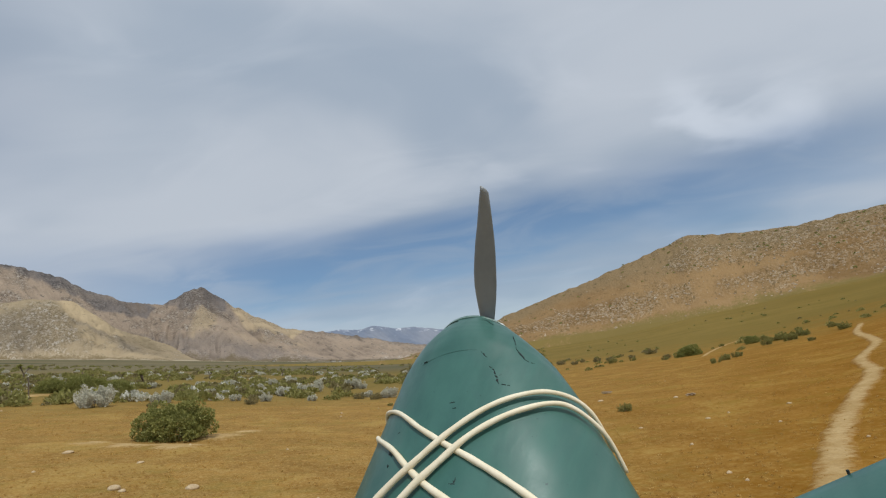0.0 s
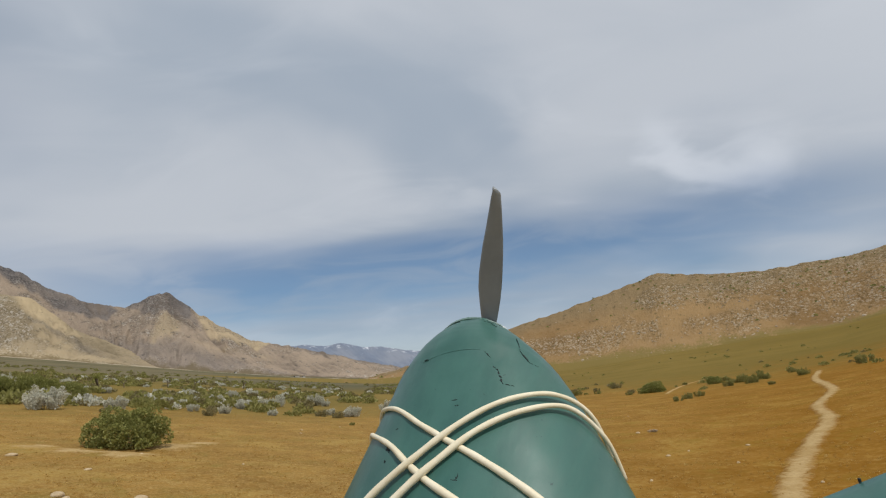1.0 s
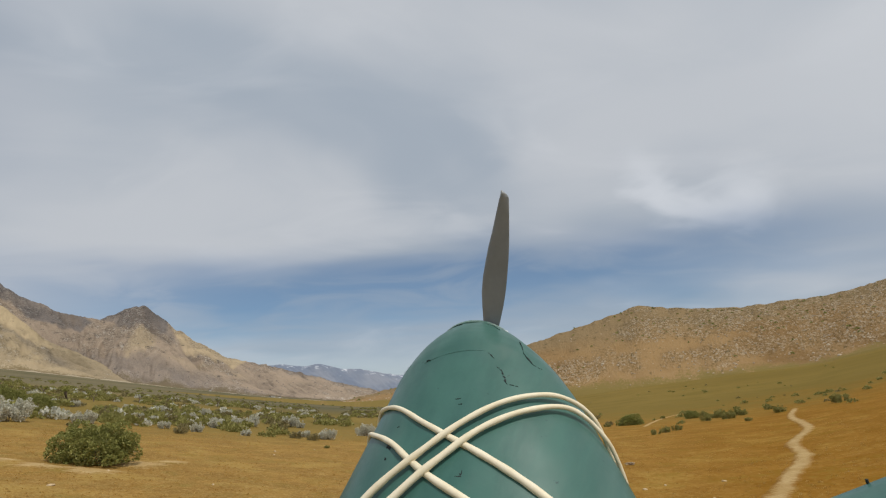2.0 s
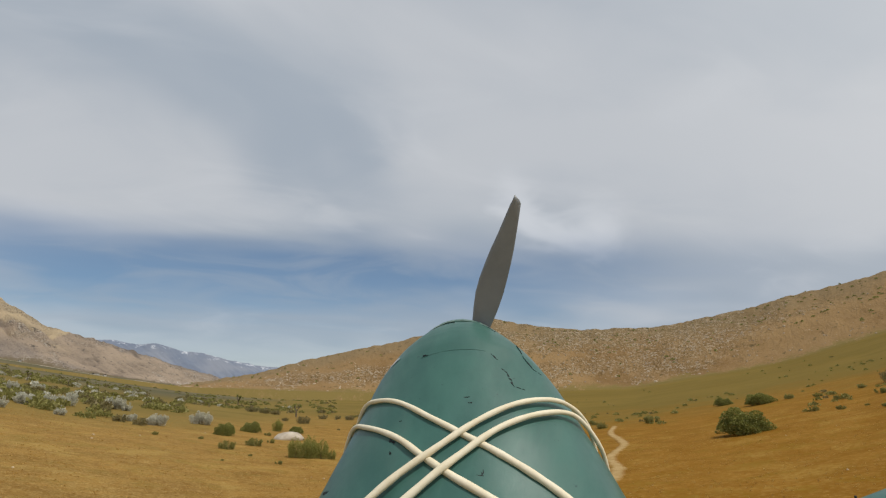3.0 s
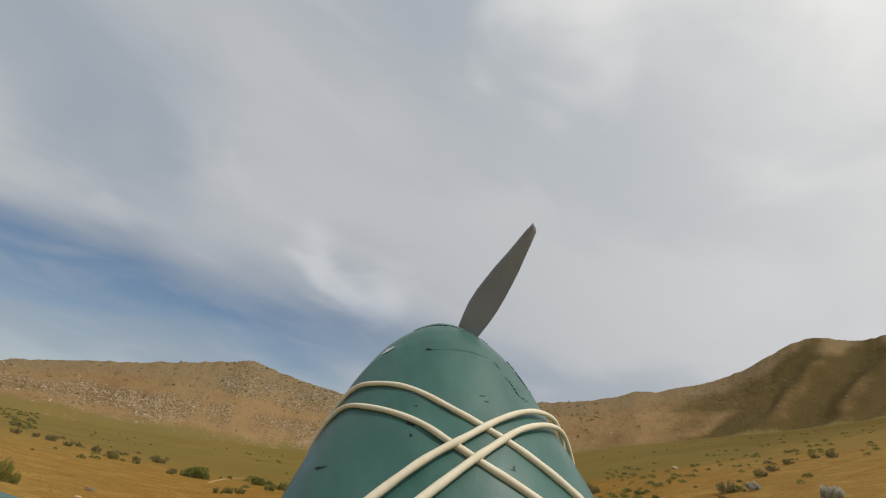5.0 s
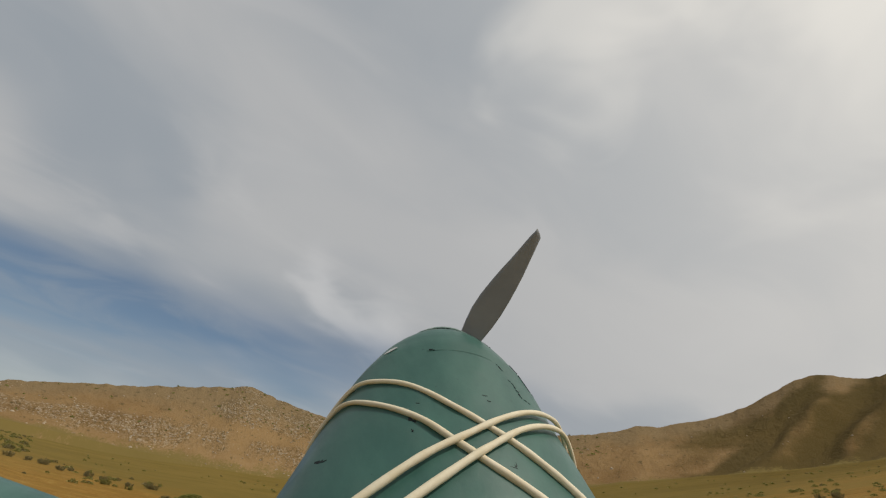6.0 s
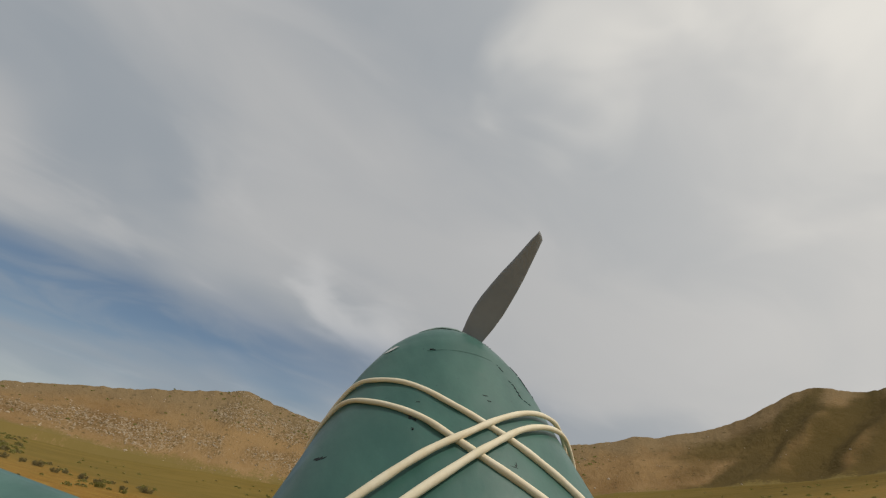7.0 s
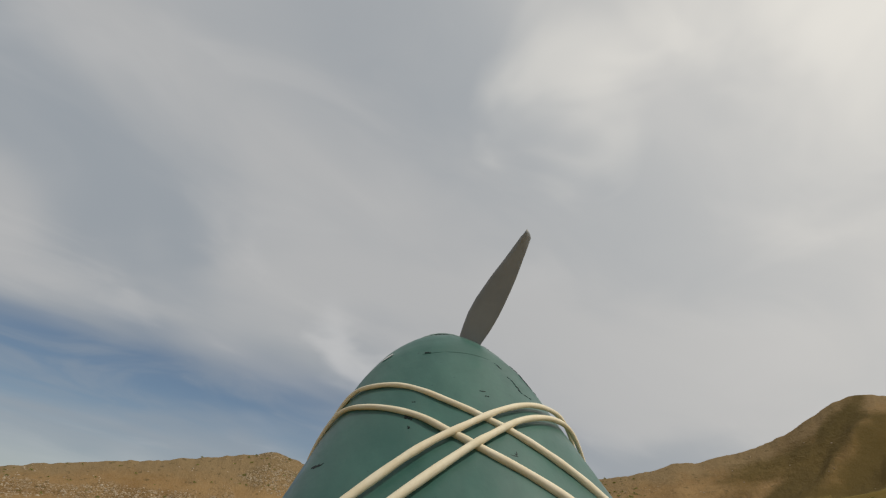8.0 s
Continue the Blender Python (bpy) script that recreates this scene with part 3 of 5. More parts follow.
def make_ground():
    rings = np.concatenate([[0.05], np.geomspace(0.8, 4900, 300)])
    az = np.radians(np.arange(0, 360, 0.5))
    R, A = np.meshgrid(rings, az, indexing="ij")
    X, Y = -np.sin(A) * R, np.cos(A) * R
    Z = ground_height(X, Y)
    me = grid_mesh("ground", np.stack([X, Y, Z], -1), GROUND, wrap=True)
    me.flip_normals()
    deg = fold(np.degrees(A))
    wide = from_world(deg)
    el = np.degrees(np.arctan2(level_ground(R * K, wide) - EYE, R * K))
    edge = np.interp(wide, GREEN_EDGE[:, 0], GREEN_EDGE[:, 1])
    shade_field(me, "green", np.clip(0.5 + (el - edge) * 0.30, 0, 1) * (R > 25))
    shade_field(me, "meadow_shade", np.clip((-wide - 84) / 16, 0, 1) * np.clip((R - 70) / 90, 0, 1))
    shade_field(me, "rust", rust_at(X, Y))
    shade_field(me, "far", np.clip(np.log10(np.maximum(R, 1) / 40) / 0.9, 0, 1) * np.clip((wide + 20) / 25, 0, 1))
    ob = new("ground", me)
    tagged(ob, "dry ochre desert grassland turning olive green toward the hills", "ground", kind="structure")


make_ground()


def make_range(name, mat, table, foot, az0, az1, r_foot, r_crest, step, rows, relief, gully, seed, label, stony, forks=0.34, cover=lambda az, t: (t * 0, t * 0)):
    az = np.arange(az0, az1, step)
    s = np.concatenate([[-0.12], np.linspace(0, 1, rows), [1.06, 1.15, 1.35]])
    A, S = np.meshgrid(az, s)
    rf = r_foot * (1 + (0.03 if name == "rocky_hill" else 0.10) * fbm(A / 7, A * 0, seed + 5, 2))
    rc = r_crest * (1 + 0.10 * fbm(A / 16, A * 0 + 3, seed + 9, 2))
    z0 = EYE + rf * np.tan(foot(A))
    soften = np.linspace(-1, 1, 7) * (0.55 if "hill" in name else 0.12)
    top = sum(angle(table, A + d) for d in soften) / 7
    z1 = EYE + rc * np.tan(top)
    uneven = rc * np.radians(0.13 if "hill" in name else 0.24 if "bare" in name else 0.08) * fbm(A / 0.6, A * 0, seed + 2, 5)
    t = np.clip(S, 0, 1)
    R = rf + (rc - rf) * S
    rise = 0.15 * t + 0.85 * t ** 1.3 if name == "rocky_hill" else 0.35 * t + 0.65 * t ** 1.35
    Z = z0 + (z1 - z0) * rise
    # spurs and gullies run down the slope, bending and forking as they go
    lean = np.interp(from_world(A), (8, 26, 28.8, 31, 34, 37, 60), (4.0, 5.0, 0.0, -3.0, -2.0, 4.5, 5.5)) if "hill" not in name else 0.0
    bend = A + lean * (1 - S) + gully * 0.16 * fbm(A / gully, S * 2.2, seed + 3, 3)
    ridges = 1 - np.abs(fbm(bend / gully, S * 0.9 + 4, seed, 3)) * 2.2
    small = 1 - np.abs(fbm(bend / gully * 3.7 + 5, S * 2.4, seed + 4, 4)) * 2.2
    lumps = fbm(A / (gully * 0.16), S * 11, seed + 1, 4)
    fine = 1 - np.abs(fbm(bend / gully * 11 + 9, S * 4.5, seed + 6, 3)) * 2.2
    window = np.sin(np.pi * np.clip(t, 0, 1)) ** 0.7
    Z = Z + (z1 - z0) * relief * window * (0.75 * (ridges - 0.4) + forks * (small - 0.4) + 0.2 * forks * (fine - 0.4) + 0.10 * lumps)
    wide = from_world(A)
    if name == "rocky_hill":
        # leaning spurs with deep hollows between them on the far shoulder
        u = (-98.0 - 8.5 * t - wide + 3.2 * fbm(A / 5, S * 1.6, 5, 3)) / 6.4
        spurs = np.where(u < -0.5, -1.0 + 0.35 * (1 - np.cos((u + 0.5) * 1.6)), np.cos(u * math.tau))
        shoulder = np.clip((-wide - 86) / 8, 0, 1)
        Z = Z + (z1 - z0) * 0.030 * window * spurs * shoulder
    Z = Z + uneven * t ** 7
    Z = np.where(S < 0, z0 - 0.12 * (rc - rf) * 0.45 - 12, Z)
    Z = np.where(S > 1, z1 + uneven - (S - 1) * (rc - rf) * 0.55, Z)
    a = np.radians(A)
    me = grid_mesh(name, np.stack([-np.sin(a) * R, np.cos(a) * R, Z], -1), mat)
    me.flip_normals()
    rocky = np.clip(stony(from_world(A), t) + 0.28 * fbm(A / 1.6, S * 9, seed + 7, 4) + 0.22 * (ridges - 0.4), 0, 1)
    shade_field(me, "rocky", rocky)
    shade_field(me, "rise", t)
    along = np.stack([a * r_crest * 0.85, 0.8 * (Z + R * 0.14), R * 0.10], -1)
    me.attributes.new("along", "FLOAT_VECTOR", "POINT").data.foreach_set("vector", along.reshape(-1).astype(np.float32))
    slate, fan = cover(wide, t)
    ragged = 0.55 * fbm(A / 1.3, S * 5, seed + 13, 4)
    shade_field(me, "slate", np.clip(slate * (1 + ragged), 0, 1))
    shade_field(me, "fan", np.clip(fan * (1 + ragged), 0, 1))
    lush_shade = np.clip((-wide - 72) / 14, 0, 1) * (0.75 + 0.6 * fbm(A / 4, S * 2, seed + 11, 3))
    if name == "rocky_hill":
        # hollow shade painted as darker growth, thinning out on the spurs and the crest
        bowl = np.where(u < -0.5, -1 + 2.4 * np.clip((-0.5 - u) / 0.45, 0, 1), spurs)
        lush_shade = 0.3 * lush_shade * (1 - shoulder) + shoulder * (1.0 - 0.27 * bowl + 0.32 * fbm(A / 3, S * 3, seed + 15, 4) - 0.5 * np.clip((t - 0.75) / 0.2, 0, 1))
    shade_field(me, "meadow_shade", np.clip(lush_shade, 0, 1.3))
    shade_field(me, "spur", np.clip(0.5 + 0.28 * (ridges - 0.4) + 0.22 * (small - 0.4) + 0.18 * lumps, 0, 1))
    ob = new(name, me)
    tagged(ob, label, "hill" if "hill" in name else "mountains", kind="structure")
    return R, A, Z, S, rocky


def blob(az, t, a0, t0, wa, wt, lean=0.0):
    return np.exp(-((az - a0 + lean * (t - t0)) / wa) ** 2 - ((t - t0) / wt) ** 2)


def hill_rocks(az, t):
    """Where broken rock lies on the near hill: a scree on the low spur, an outcrop, and the upper face."""
    upper = np.clip((t - 0.42) / 0.25, 0, 1) * np.clip((-az - 28) / 8, 0, 1) * np.clip((az + 78) / 10, 0, 1)
    return 0.62 * blob(az, t, -20, 0.34, 11, 0.22, -20) + 0.6 * blob(az, t, -34, 0.62, 2.2, 0.14) + 0.5 * blob(az, t, -42, 0.3, 5, 0.12, 18) \
        + 0.36 * upper + 0.5 * blob(az, t, -56, 0.35, 9, 0.3) + 0.3 * blob(az, t, -7, 0.4, 4, 0.4) + 0.3 * blob(az, t, -95, 0.75, 5, 0.15) + 0.10 + 0.12 * np.clip((t - 0.02) / 0.1, 0, 1) * np.clip((-az - 38) / 8, 0, 1) * np.clip((az + 72) / 8, 0, 1)


def facet(az, t, corners, soft=0.05):
    """1 within a convex patch of a slope given by (bearing, height share) corners, with a ragged soft edge."""
    x = az / 7 + 0.05 * fbm(az / 0.9, t * 7, 31, 4)
    y = t + 0.06 * fbm(az / 0.9, t * 7, 57, 4)
    pts = [(a / 7, b) for a, b in corners]
    turn = sum(p[0] * q[1] - q[0] * p[1] for p, q in zip(pts, pts[1:] + pts[:1]))
    out = np.ones(np.shape(x))
    for (x0, y0), (x1, y1) in zip(pts, pts[1:] + pts[:1]):
        d = ((x1 - x0) * (y - y0) - (y1 - y0) * (x - x0)) / math.hypot(x1 - x0, y1 - y0) * math.copysign(1, turn)
        out = out * np.clip(d / soft + 0.5, 0, 1)
    return out


def mountain_cover(az, t):
    """Grey-blue rock on the high ridge and round the peak and dull scrub along the base; pale sand fans under the shoulder."""
    slate = 0.95 * facet(az, t, ((62, 0.60), (49, 0.68), (40.5, 0.74), (36.5, 0.66), (34.5, 0.95), (38, 1.2), (62, 1.2))) \
        + 0.75 * facet(az, t, ((34.2, 1.1), (31.6, 0.76), (28.8, 0.74), (26.6, 0.80), (26.2, 1.1))) + 0.6 * facet(az, t, ((29.5, 1.1), (28.8, 0.9), (25.0, 0.72), (25.6, 0.86), (27.0, 1.1)), 0.04) \
        + 0.55 * np.clip((np.interp(az, (4, 14, 19, 23, 36, 60), (0.10, 0.12, 0.26, 0.40, 0.42, 0.42)) + 0.06 * fbm(az / 1.5, t * 4, 3, 3) - t) / 0.12, 0, 1)
    fan = facet(az, t, ((26.3, 1.1), (25.0, 0.80), (23.6, 0.68), (18.2, 0.66), (16.5, 1.1)), 0.06) + 0.85 * facet(az, t, ((29.7, 0.69), (27.2, 0.73), (27.6, 0.50), (30.8, 0.36)), 0.10) \
        + 0.4 * blob(az, t, 23.0, 0.46, 2.6, 0.05, 20) + 0.3 * blob(az, t, 17.5, 0.5, 1.0, 0.1)
    return slate, fan


def foothill_cover(az, t):
    """A smooth pale sand face below the crest and a paler fan under it, grey rock to one side, dull scrub at the base."""
    fan = facet(az, t, ((46.2, 1.1), (44.8, 0.78), (39.9, 0.62), (38.4, 0.90), (43.5, 1.1)), 0.08) + 0.55 * facet(az, t, ((43.4, 0.46), (41.8, 0.12), (36, 0.12), (39.6, 0.52)), 0.2)
    slate = 0.4 * blob(az, t, 50.5, 0.45, 3.0, 0.35) + 0.55 * facet(az, t, ((40.2, 0.58), (38.0, 0.70), (36.4, 0.50), (38.4, 0.25)), 0.2) + 0.5 * facet(az, t, ((43.6, 0.72), (44.6, 0.74), (40.6, 0.50), (40.2, 0.60)), 0.1)
    return slate, fan


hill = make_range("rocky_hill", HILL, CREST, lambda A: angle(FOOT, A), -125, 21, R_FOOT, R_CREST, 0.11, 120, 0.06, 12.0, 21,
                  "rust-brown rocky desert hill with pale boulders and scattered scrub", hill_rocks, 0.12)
make_range("pale_foothill", FOOTHILL, PALE_CREST, lambda A: height_angle(A, 0.1), 15, 60, 2300, 2900, 0.07, 80, 0.16, 4.5, 44,
           "pale tan bare foothill below the mountain ridge", lambda az, t: 0.26 + 0.3 * blob(az, t, 50, 0.6, 4, 0.4) + 0.65 * blob(az, t, 45.8, 0.5, 1.7, 0.25), 0.30, foothill_cover)
make_range("bare_mountain", MOUNTAIN, FAR_CREST, lambda A: height_angle(A, 0.2), -9, 60, 2600, 4000, 0.06, 130, 0.16, 4.6, 65,
           "brown bare desert mountain ridge with a sharp rocky peak", lambda az, t: 0.2 + 0.2 * t + 0.4 * blob(az, t, 29.5, 0.8, 3, 0.25), 0.26, mountain_cover)
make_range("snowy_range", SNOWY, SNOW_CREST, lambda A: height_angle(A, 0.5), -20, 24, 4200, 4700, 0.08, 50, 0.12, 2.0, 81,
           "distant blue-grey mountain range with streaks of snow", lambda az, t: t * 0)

# ---- plants ----


def leaf_cloud(name, n, lobes, size, mat, rng, up=0.35, long=1.0):
    """Many small leaves on the skins of overlapping lobes (x, y, z, radius, height)."""
    verts, faces = [], []
    for i in range(n):
        lx, ly, lz, lr, lh = lobes[rng.randrange(len(lobes))]
        a, c = rng.uniform(0, math.tau), rng.uniform(-0.75, 1.0)
        q = rng.uniform(0.55, 1.08) ** 0.6
        s = math.sqrt(max(0.0, 1 - c * c))
        d = Vector((s * math.cos(a), s * math.sin(a), c))
        p = Vector((lx + d.x * lr * q, ly + d.y * lr * q, max(0.02, lz + d.z * lh * q)))
        out = (d + Vector((rng.gauss(0, 0.5), rng.gauss(0, 0.5), up + rng.gauss(0, 0.4)))).normalized()
        side = out.cross(Vector((rng.gauss(0, 1), rng.gauss(0, 1), rng.gauss(0, 1)))).normalized()
        w, h = size * rng.uniform(0.6, 1.3), size * long * rng.uniform(0.8, 1.7)
        k = len(verts)
        verts += [p - side * w * 0.5, p + out * h * 0.55 - side * w * 0.6, p + out * h + side * w * 0.1, p + out * h * 0.5 + side * w * 0.6]
        faces.append((k, k + 1, k + 2, k + 3))
    return mesh_from(name, verts, faces, mat, False)


def stems(name, n, radius, height, thick, rng):
    verts, faces = [], []
    for i in range(n):
        a, lean = rng.uniform(0, math.tau), rng.uniform(0.15, 0.95)
        tip = Vector((math.cos(a) * radius * lean, math.sin(a) * radius * lean, height * rng.uniform(0.55, 0.95)))
        base = Vector((math.cos(a) * radius * 0.12, math.sin(a) * radius * 0.12, -0.05))
        bend = base.lerp(tip, 0.5) + Vector((rng.gauss(0, 0.06), rng.gauss(0, 0.06), 0.05)) * radius
        k = len(verts)
        for p, w in ((base, thick), (bend, thick * 0.7), (tip, thick * 0.25)):
            for j in range(4):
                verts.append(p + Vector((math.cos(j * 1.571), math.sin(j * 1.571), 0)) * w)
        for r in (0, 4):
            for j in range(4):
                faces.append((k + r + j, k + r + (j + 1) % 4, k + r + 4 + (j + 1) % 4, k + r + 4 + j))
    return mesh_from(name, verts, faces, BARK)


def make_bush(name, mat, seed, label, group, leaves=2600, leaf=0.05, tall=0.5, lobes=9, long=1.0, shoots=False):
    """A bush one metre across, tall metres high, as an Empty with stems and foliage."""
    rng = random.Random(seed)
    bush = new(name)
    if shoots == "plumes":
        # upright woolly plumes fan out of a few crowns, with dark gaps between them
        crowns = [(0.24 * math.cos(k * 1.9 + seed), 0.24 * math.sin(k * 1.9 + seed), rng.uniform(0.65, 1.0)) for k in range(4)]
        shapes = []
        for i in range(lobes * 2):
            cx, cy, grown = crowns[i % 4]
            a, lean = rng.uniform(0, math.tau), 0.95 * math.sqrt(rng.random())
            long_way = tall * grown * rng.uniform(0.78, 1.06) * (1 - 0.25 * lean)
            r = rng.uniform(0.040, 0.068)
            for q in ((0.30, 0.55, 0.78, 0.95) if lean > 0.6 else (0.55, 0.78, 0.95)):
                out = math.sin(lean) * long_way * q * 0.62
                shapes.append((cx + math.cos(a) * out, cy + math.sin(a) * out, math.cos(lean * 0.8) * long_way * q * 0.93, r * (1.25 - 0.35 * q), r * 1.5))
    elif shoots:
        shapes = []
        for i in range(lobes * 2):
            a, q = rng.uniform(0, math.tau), 0.40 * math.sqrt(rng.random())
            high = tall * rng.uniform(0.7, 1.0) * (1 - 0.9 * q)
            for f in (0.2, 0.5, 0.8):
                shapes.append((math.cos(a) * q * (0.8 + 0.4 * f), math.sin(a) * q * (0.8 + 0.4 * f), high * f, 0.055 * (1.3 - 0.6 * f), high * 0.2))
    else:
        # clumps packed over the skin of a mound, uneven in size
        shapes = [(0, 0, tall * 0.26, 0.29, tall * 0.40)] * lobes
        for i in range(lobes * 3):
            c = (i + 0.5) / (lobes * 3)
            a, dome = i * 2.39996 + rng.uniform(-0.25, 0.25), math.sqrt(1 - (c * 0.98) ** 2)
            r, far = rng.uniform(0.05, 0.115), rng.uniform(0.72, 1.04)
            shapes += [(math.cos(a) * 0.385 * dome * far, math.sin(a) * 0.385 * dome * far, tall * (0.06 + 0.78 * c * far), r, r * rng.uniform(0.75, 1.1))] * (1 + (r > 0.09))
    part_mesh("foliage", leaf_cloud("foliage", leaves, shapes, leaf, mat, rng, long=long), bush)
    part_mesh("stems", stems("stems", 16, 0.30, tall * 0.6, 0.005, rng), bush)
    return tagged(bush, label, "bush", group)


def put(master, az, el, wide, rng, label="", flat=1.0):
    """Set a copy of a plant where it shows at this bearing and height angle; wide in degrees of the wide view."""
    x, y, z, d = spot(az, el)
    s = 2 * d * math.tan(radians(wide * K / 2))
    ob = copy_thing(master, Matrix.Translation((x, y, z - 0.02 * s)) @ Matrix.Rotation(rng.uniform(0, math.tau), 4, "Z"))
    ob.scale = (s, s, s * flat * rng.uniform(0.9, 1.12))
    if label:
        tagged(ob, label)
    return ob


def plant_bushes():
    rng = random.Random(11)
    green = [make_bush("green_bush", GREEN, 100 + i, "dense olive-green desert bush on the dry grass", "green bushes", 17000, 0.0165, 0.47, 15) for i in range(3)]
    silver = [make_bush("silver_bush", SILVER, 200 + i, "ragged silvery-white desert shrub of upright woolly plumes", "silver bushes", 9000, 0.018, 0.66, 12, 1.5, "plumes") for i in range(3)]
    brown = [make_bush("dry_bush", BROWN, 300 + i, "low brown dried-out desert shrub", "dry bushes", 2600, 0.020, 0.56, 9, 1.9, True) for i in range(2)]
    low = [make_bush("low_shrub", SAGE, 400 + i, "low spreading green shrub on dry grass", "low shrubs", 3600, 0.021, 0.52, 9, 1.7, True) for i in range(2)]
    clump = make_bush("yucca_clump", YUCCA, 500, "clump of upright green yucca shoots", "yucca clumps", 9000, 0.013, 1.1, 16, 2.6, True)
    # (bearing, height angle of the base, width), degrees: first the valley, then the meadow's edge, then the bowl under the hill
    for az, el, w, *flat in ((32.2, -8.6, 11.2, 0.92), (43.5, -3.4, 4.6), (41.5, -3.2, 3.6), (38.9, -3.5, 4.3), (46.6, -3.3, 4.0), (-65.8, -2.7, 7.3, 0.9), (-67.3, 0.4, 4.2, 0.7), (-63.2, 0.7, 2.6, 0.8),
                      (-31.8, -1.6, 4.2, 0.8), (-39.0, -1.1, 2.1), (-1.5, -4.6, 3.2), (-4.5, -3.9, 3.0), (-9.8, -3.5, 2.1),
                      (-83.9, -2.4, 1.5), (-88.4, -0.2, 1.4), (-95.7, -5.4, 2.4), (-99.9, -5.4, 2.8), (-101.5, -4.3, 2.9)):
        put(rng.choice(green), az, el, w, rng, "", *flat)
    for az, el, w in ((41.8, -4.9, 5.2), (35.9, -4.1, 1.5), (35.3, -3.0, 1.7), (33.9, -4.6, 3.4), (30.8, -3.7, 1.6), (28.5, -3.7, 1.9), (26.8, -3.8, 1.4), (25.4, -4.5, 2.2), (21.6, -4.6, 2.1), (22.7, -3.5, 2.1),
                      (23.8, -3.3, 1.5), (26.3, -3.0, 2.1), (45.9, -2.3, 1.6), (21.0, -2.8, 1.9), (19.6, -4.0, 2.5), (17.3, -3.7, 2.5), (15.5, -3.6, 2.5), (15.9, -4.6, 1.8), (15.2, -2.9, 1.6), (18.6, -2.5, 1.9),
                      (10.8, -3.3, 2.8), (8.9, -4.3, 2.1), (6.1, -4.4, 3.1), (1.4, -3.7, 3.3), (9.6, -3.3, 1.6), (29.6, -2.8, 1.6)):
        put(rng.choice(silver), az, el, w, rng)
    for az, el, w in ((-98.6, -0.1, 2.1), (-105.7, -1.8, 3.3)):
        put(rng.choice(silver), az, el, w, rng, "grey-green rounded shrub with a pale dusty top")
    for az, el, w in ((23.3, -4.9, 2.0), (34.8, -5.0, 1.8), (9.9, -4.5, 2.1), (7.8, -4.6, 1.9), (13.9, -2.7, 1.5), (-4.1, -1.6, 1.8), (-5.6, -1.6, 1.6), (-6.9, -1.6, 1.5), (-8.2, -2.2, 1.0), (-10.4, -2.3, 2.1),
                      (-12.7, -1.5, 1.3), (-14.6, -1.3, 1.0), (-16.1, -1.3, 1.5), (-17.8, -1.4, 1.3), (-18.7, -1.2, 0.9), (-20.6, -1.3, 1.3), (-22.3, -1.3, 1.3), (-23.6, -0.9, 0.8), (-24.9, -1.2, 1.1), (-27.3, -0.9, 1.8),
                      (-29.2, -1.6, 1.2), ):
        put(rng.choice(brown), az, el, w, rng)
    for az, el, w in ((-96.1, -0.1, 2.8), (-95.5, -0.7, 1.1), (-99.2, 1.2, 1.9), (-100.5, 1.6, 1.5), (-80.3, 0.8, 3.0), (-97.2, 0.9, 0.8), (-104.5, 2.3, 1.2), (-106.1, 2.1, 1.5), (-102.0, 2.1, 1.5)):
        put(rng.choice(brown), az, el, w, rng)
    for az, el, w in ((-24.1, -7.4, 2.4), (-5.1, -5.4, 2.4), (-2.2, -6.1, 2.3), (-7.1, -4.9, 1.2), (-6.5, -4.1, 1.0), (-5.0, -6.6, 0.6), (-8.5, -7.2, 1.1), (-17.1, -7.6, 0.8), (1.0, -5.3, 0.8), (6.0, -5.4, 0.9), (12.8, -3.2, 0.7),
                      (-1.9, -7.4, 0.5), (-41.1, -1.2, 1.4), (-42.3, -1.2, 1.8), (-43.9, -1.1, 1.8), (-44.8, -1.1, 1.3), (-45.4, -1.8, 1.0), (-48.7, -1.1, 1.8), (-25.1, -1.5, 1.1), (-22.5, -1.6, 1.5), (-29.0, -1.8, 1.1),
                      (-35.6, -1.0, 0.8), (-54.8, -0.7, 2.1), (-47.5, -0.7, 1.1), (-40.2, -0.9, 1.4), (-34.8, -2.8, 1.5), (-36.0, -2.6, 1.7), (-37.3, -2.4, 1.5), (-40.7, -1.5, 1.6), (-43.1, -1.4, 2.0), (-42.1, -0.9, 1.5), (-44.4, -0.8, 1.4)):
        put(rng.choice(low), az, el, w, rng)
    for az, el, w in ((-70.4, 0.6, 1.4), (-73.4, 0.4, 1.2), (-75.8, -1.3, 1.2), (-75.5, -0.2, 1.1), (-78.2, -1.3, 0.6), (-77.7, 0.6, 1.1), (-79.6, -0.3, 1.5), (-81.1, -0.2, 1.2), (-80.0, -1.7, 0.9), (-83.0, -0.4, 1.2),
                      (-82.5, -1.4, 1.1), (-83.5, -1.5, 0.9), (-84.8, -0.5, 1.2), (-85.1, -1.1, 0.9), (-86.2, -1.3, 1.4), (-87.6, -1.1, 1.2), (-84.2, -1.1, 0.7), (-86.4, -0.2, 1.5), (-85.2, 0.9, 0.9), (-87.3, 0.7, 0.9),
                      (-86.5, 0.5, 1.4), (-89.7, 1.5, 0.6), (-91.3, 1.5, 0.8), (-92.6, 0.8, 0.6), (-90.2, -0.3, 0.7), (-98.9, -1.8, 0.6), (-73.1, -1.1, 1.2)):
        put(rng.choice(low), az, el, w, rng)
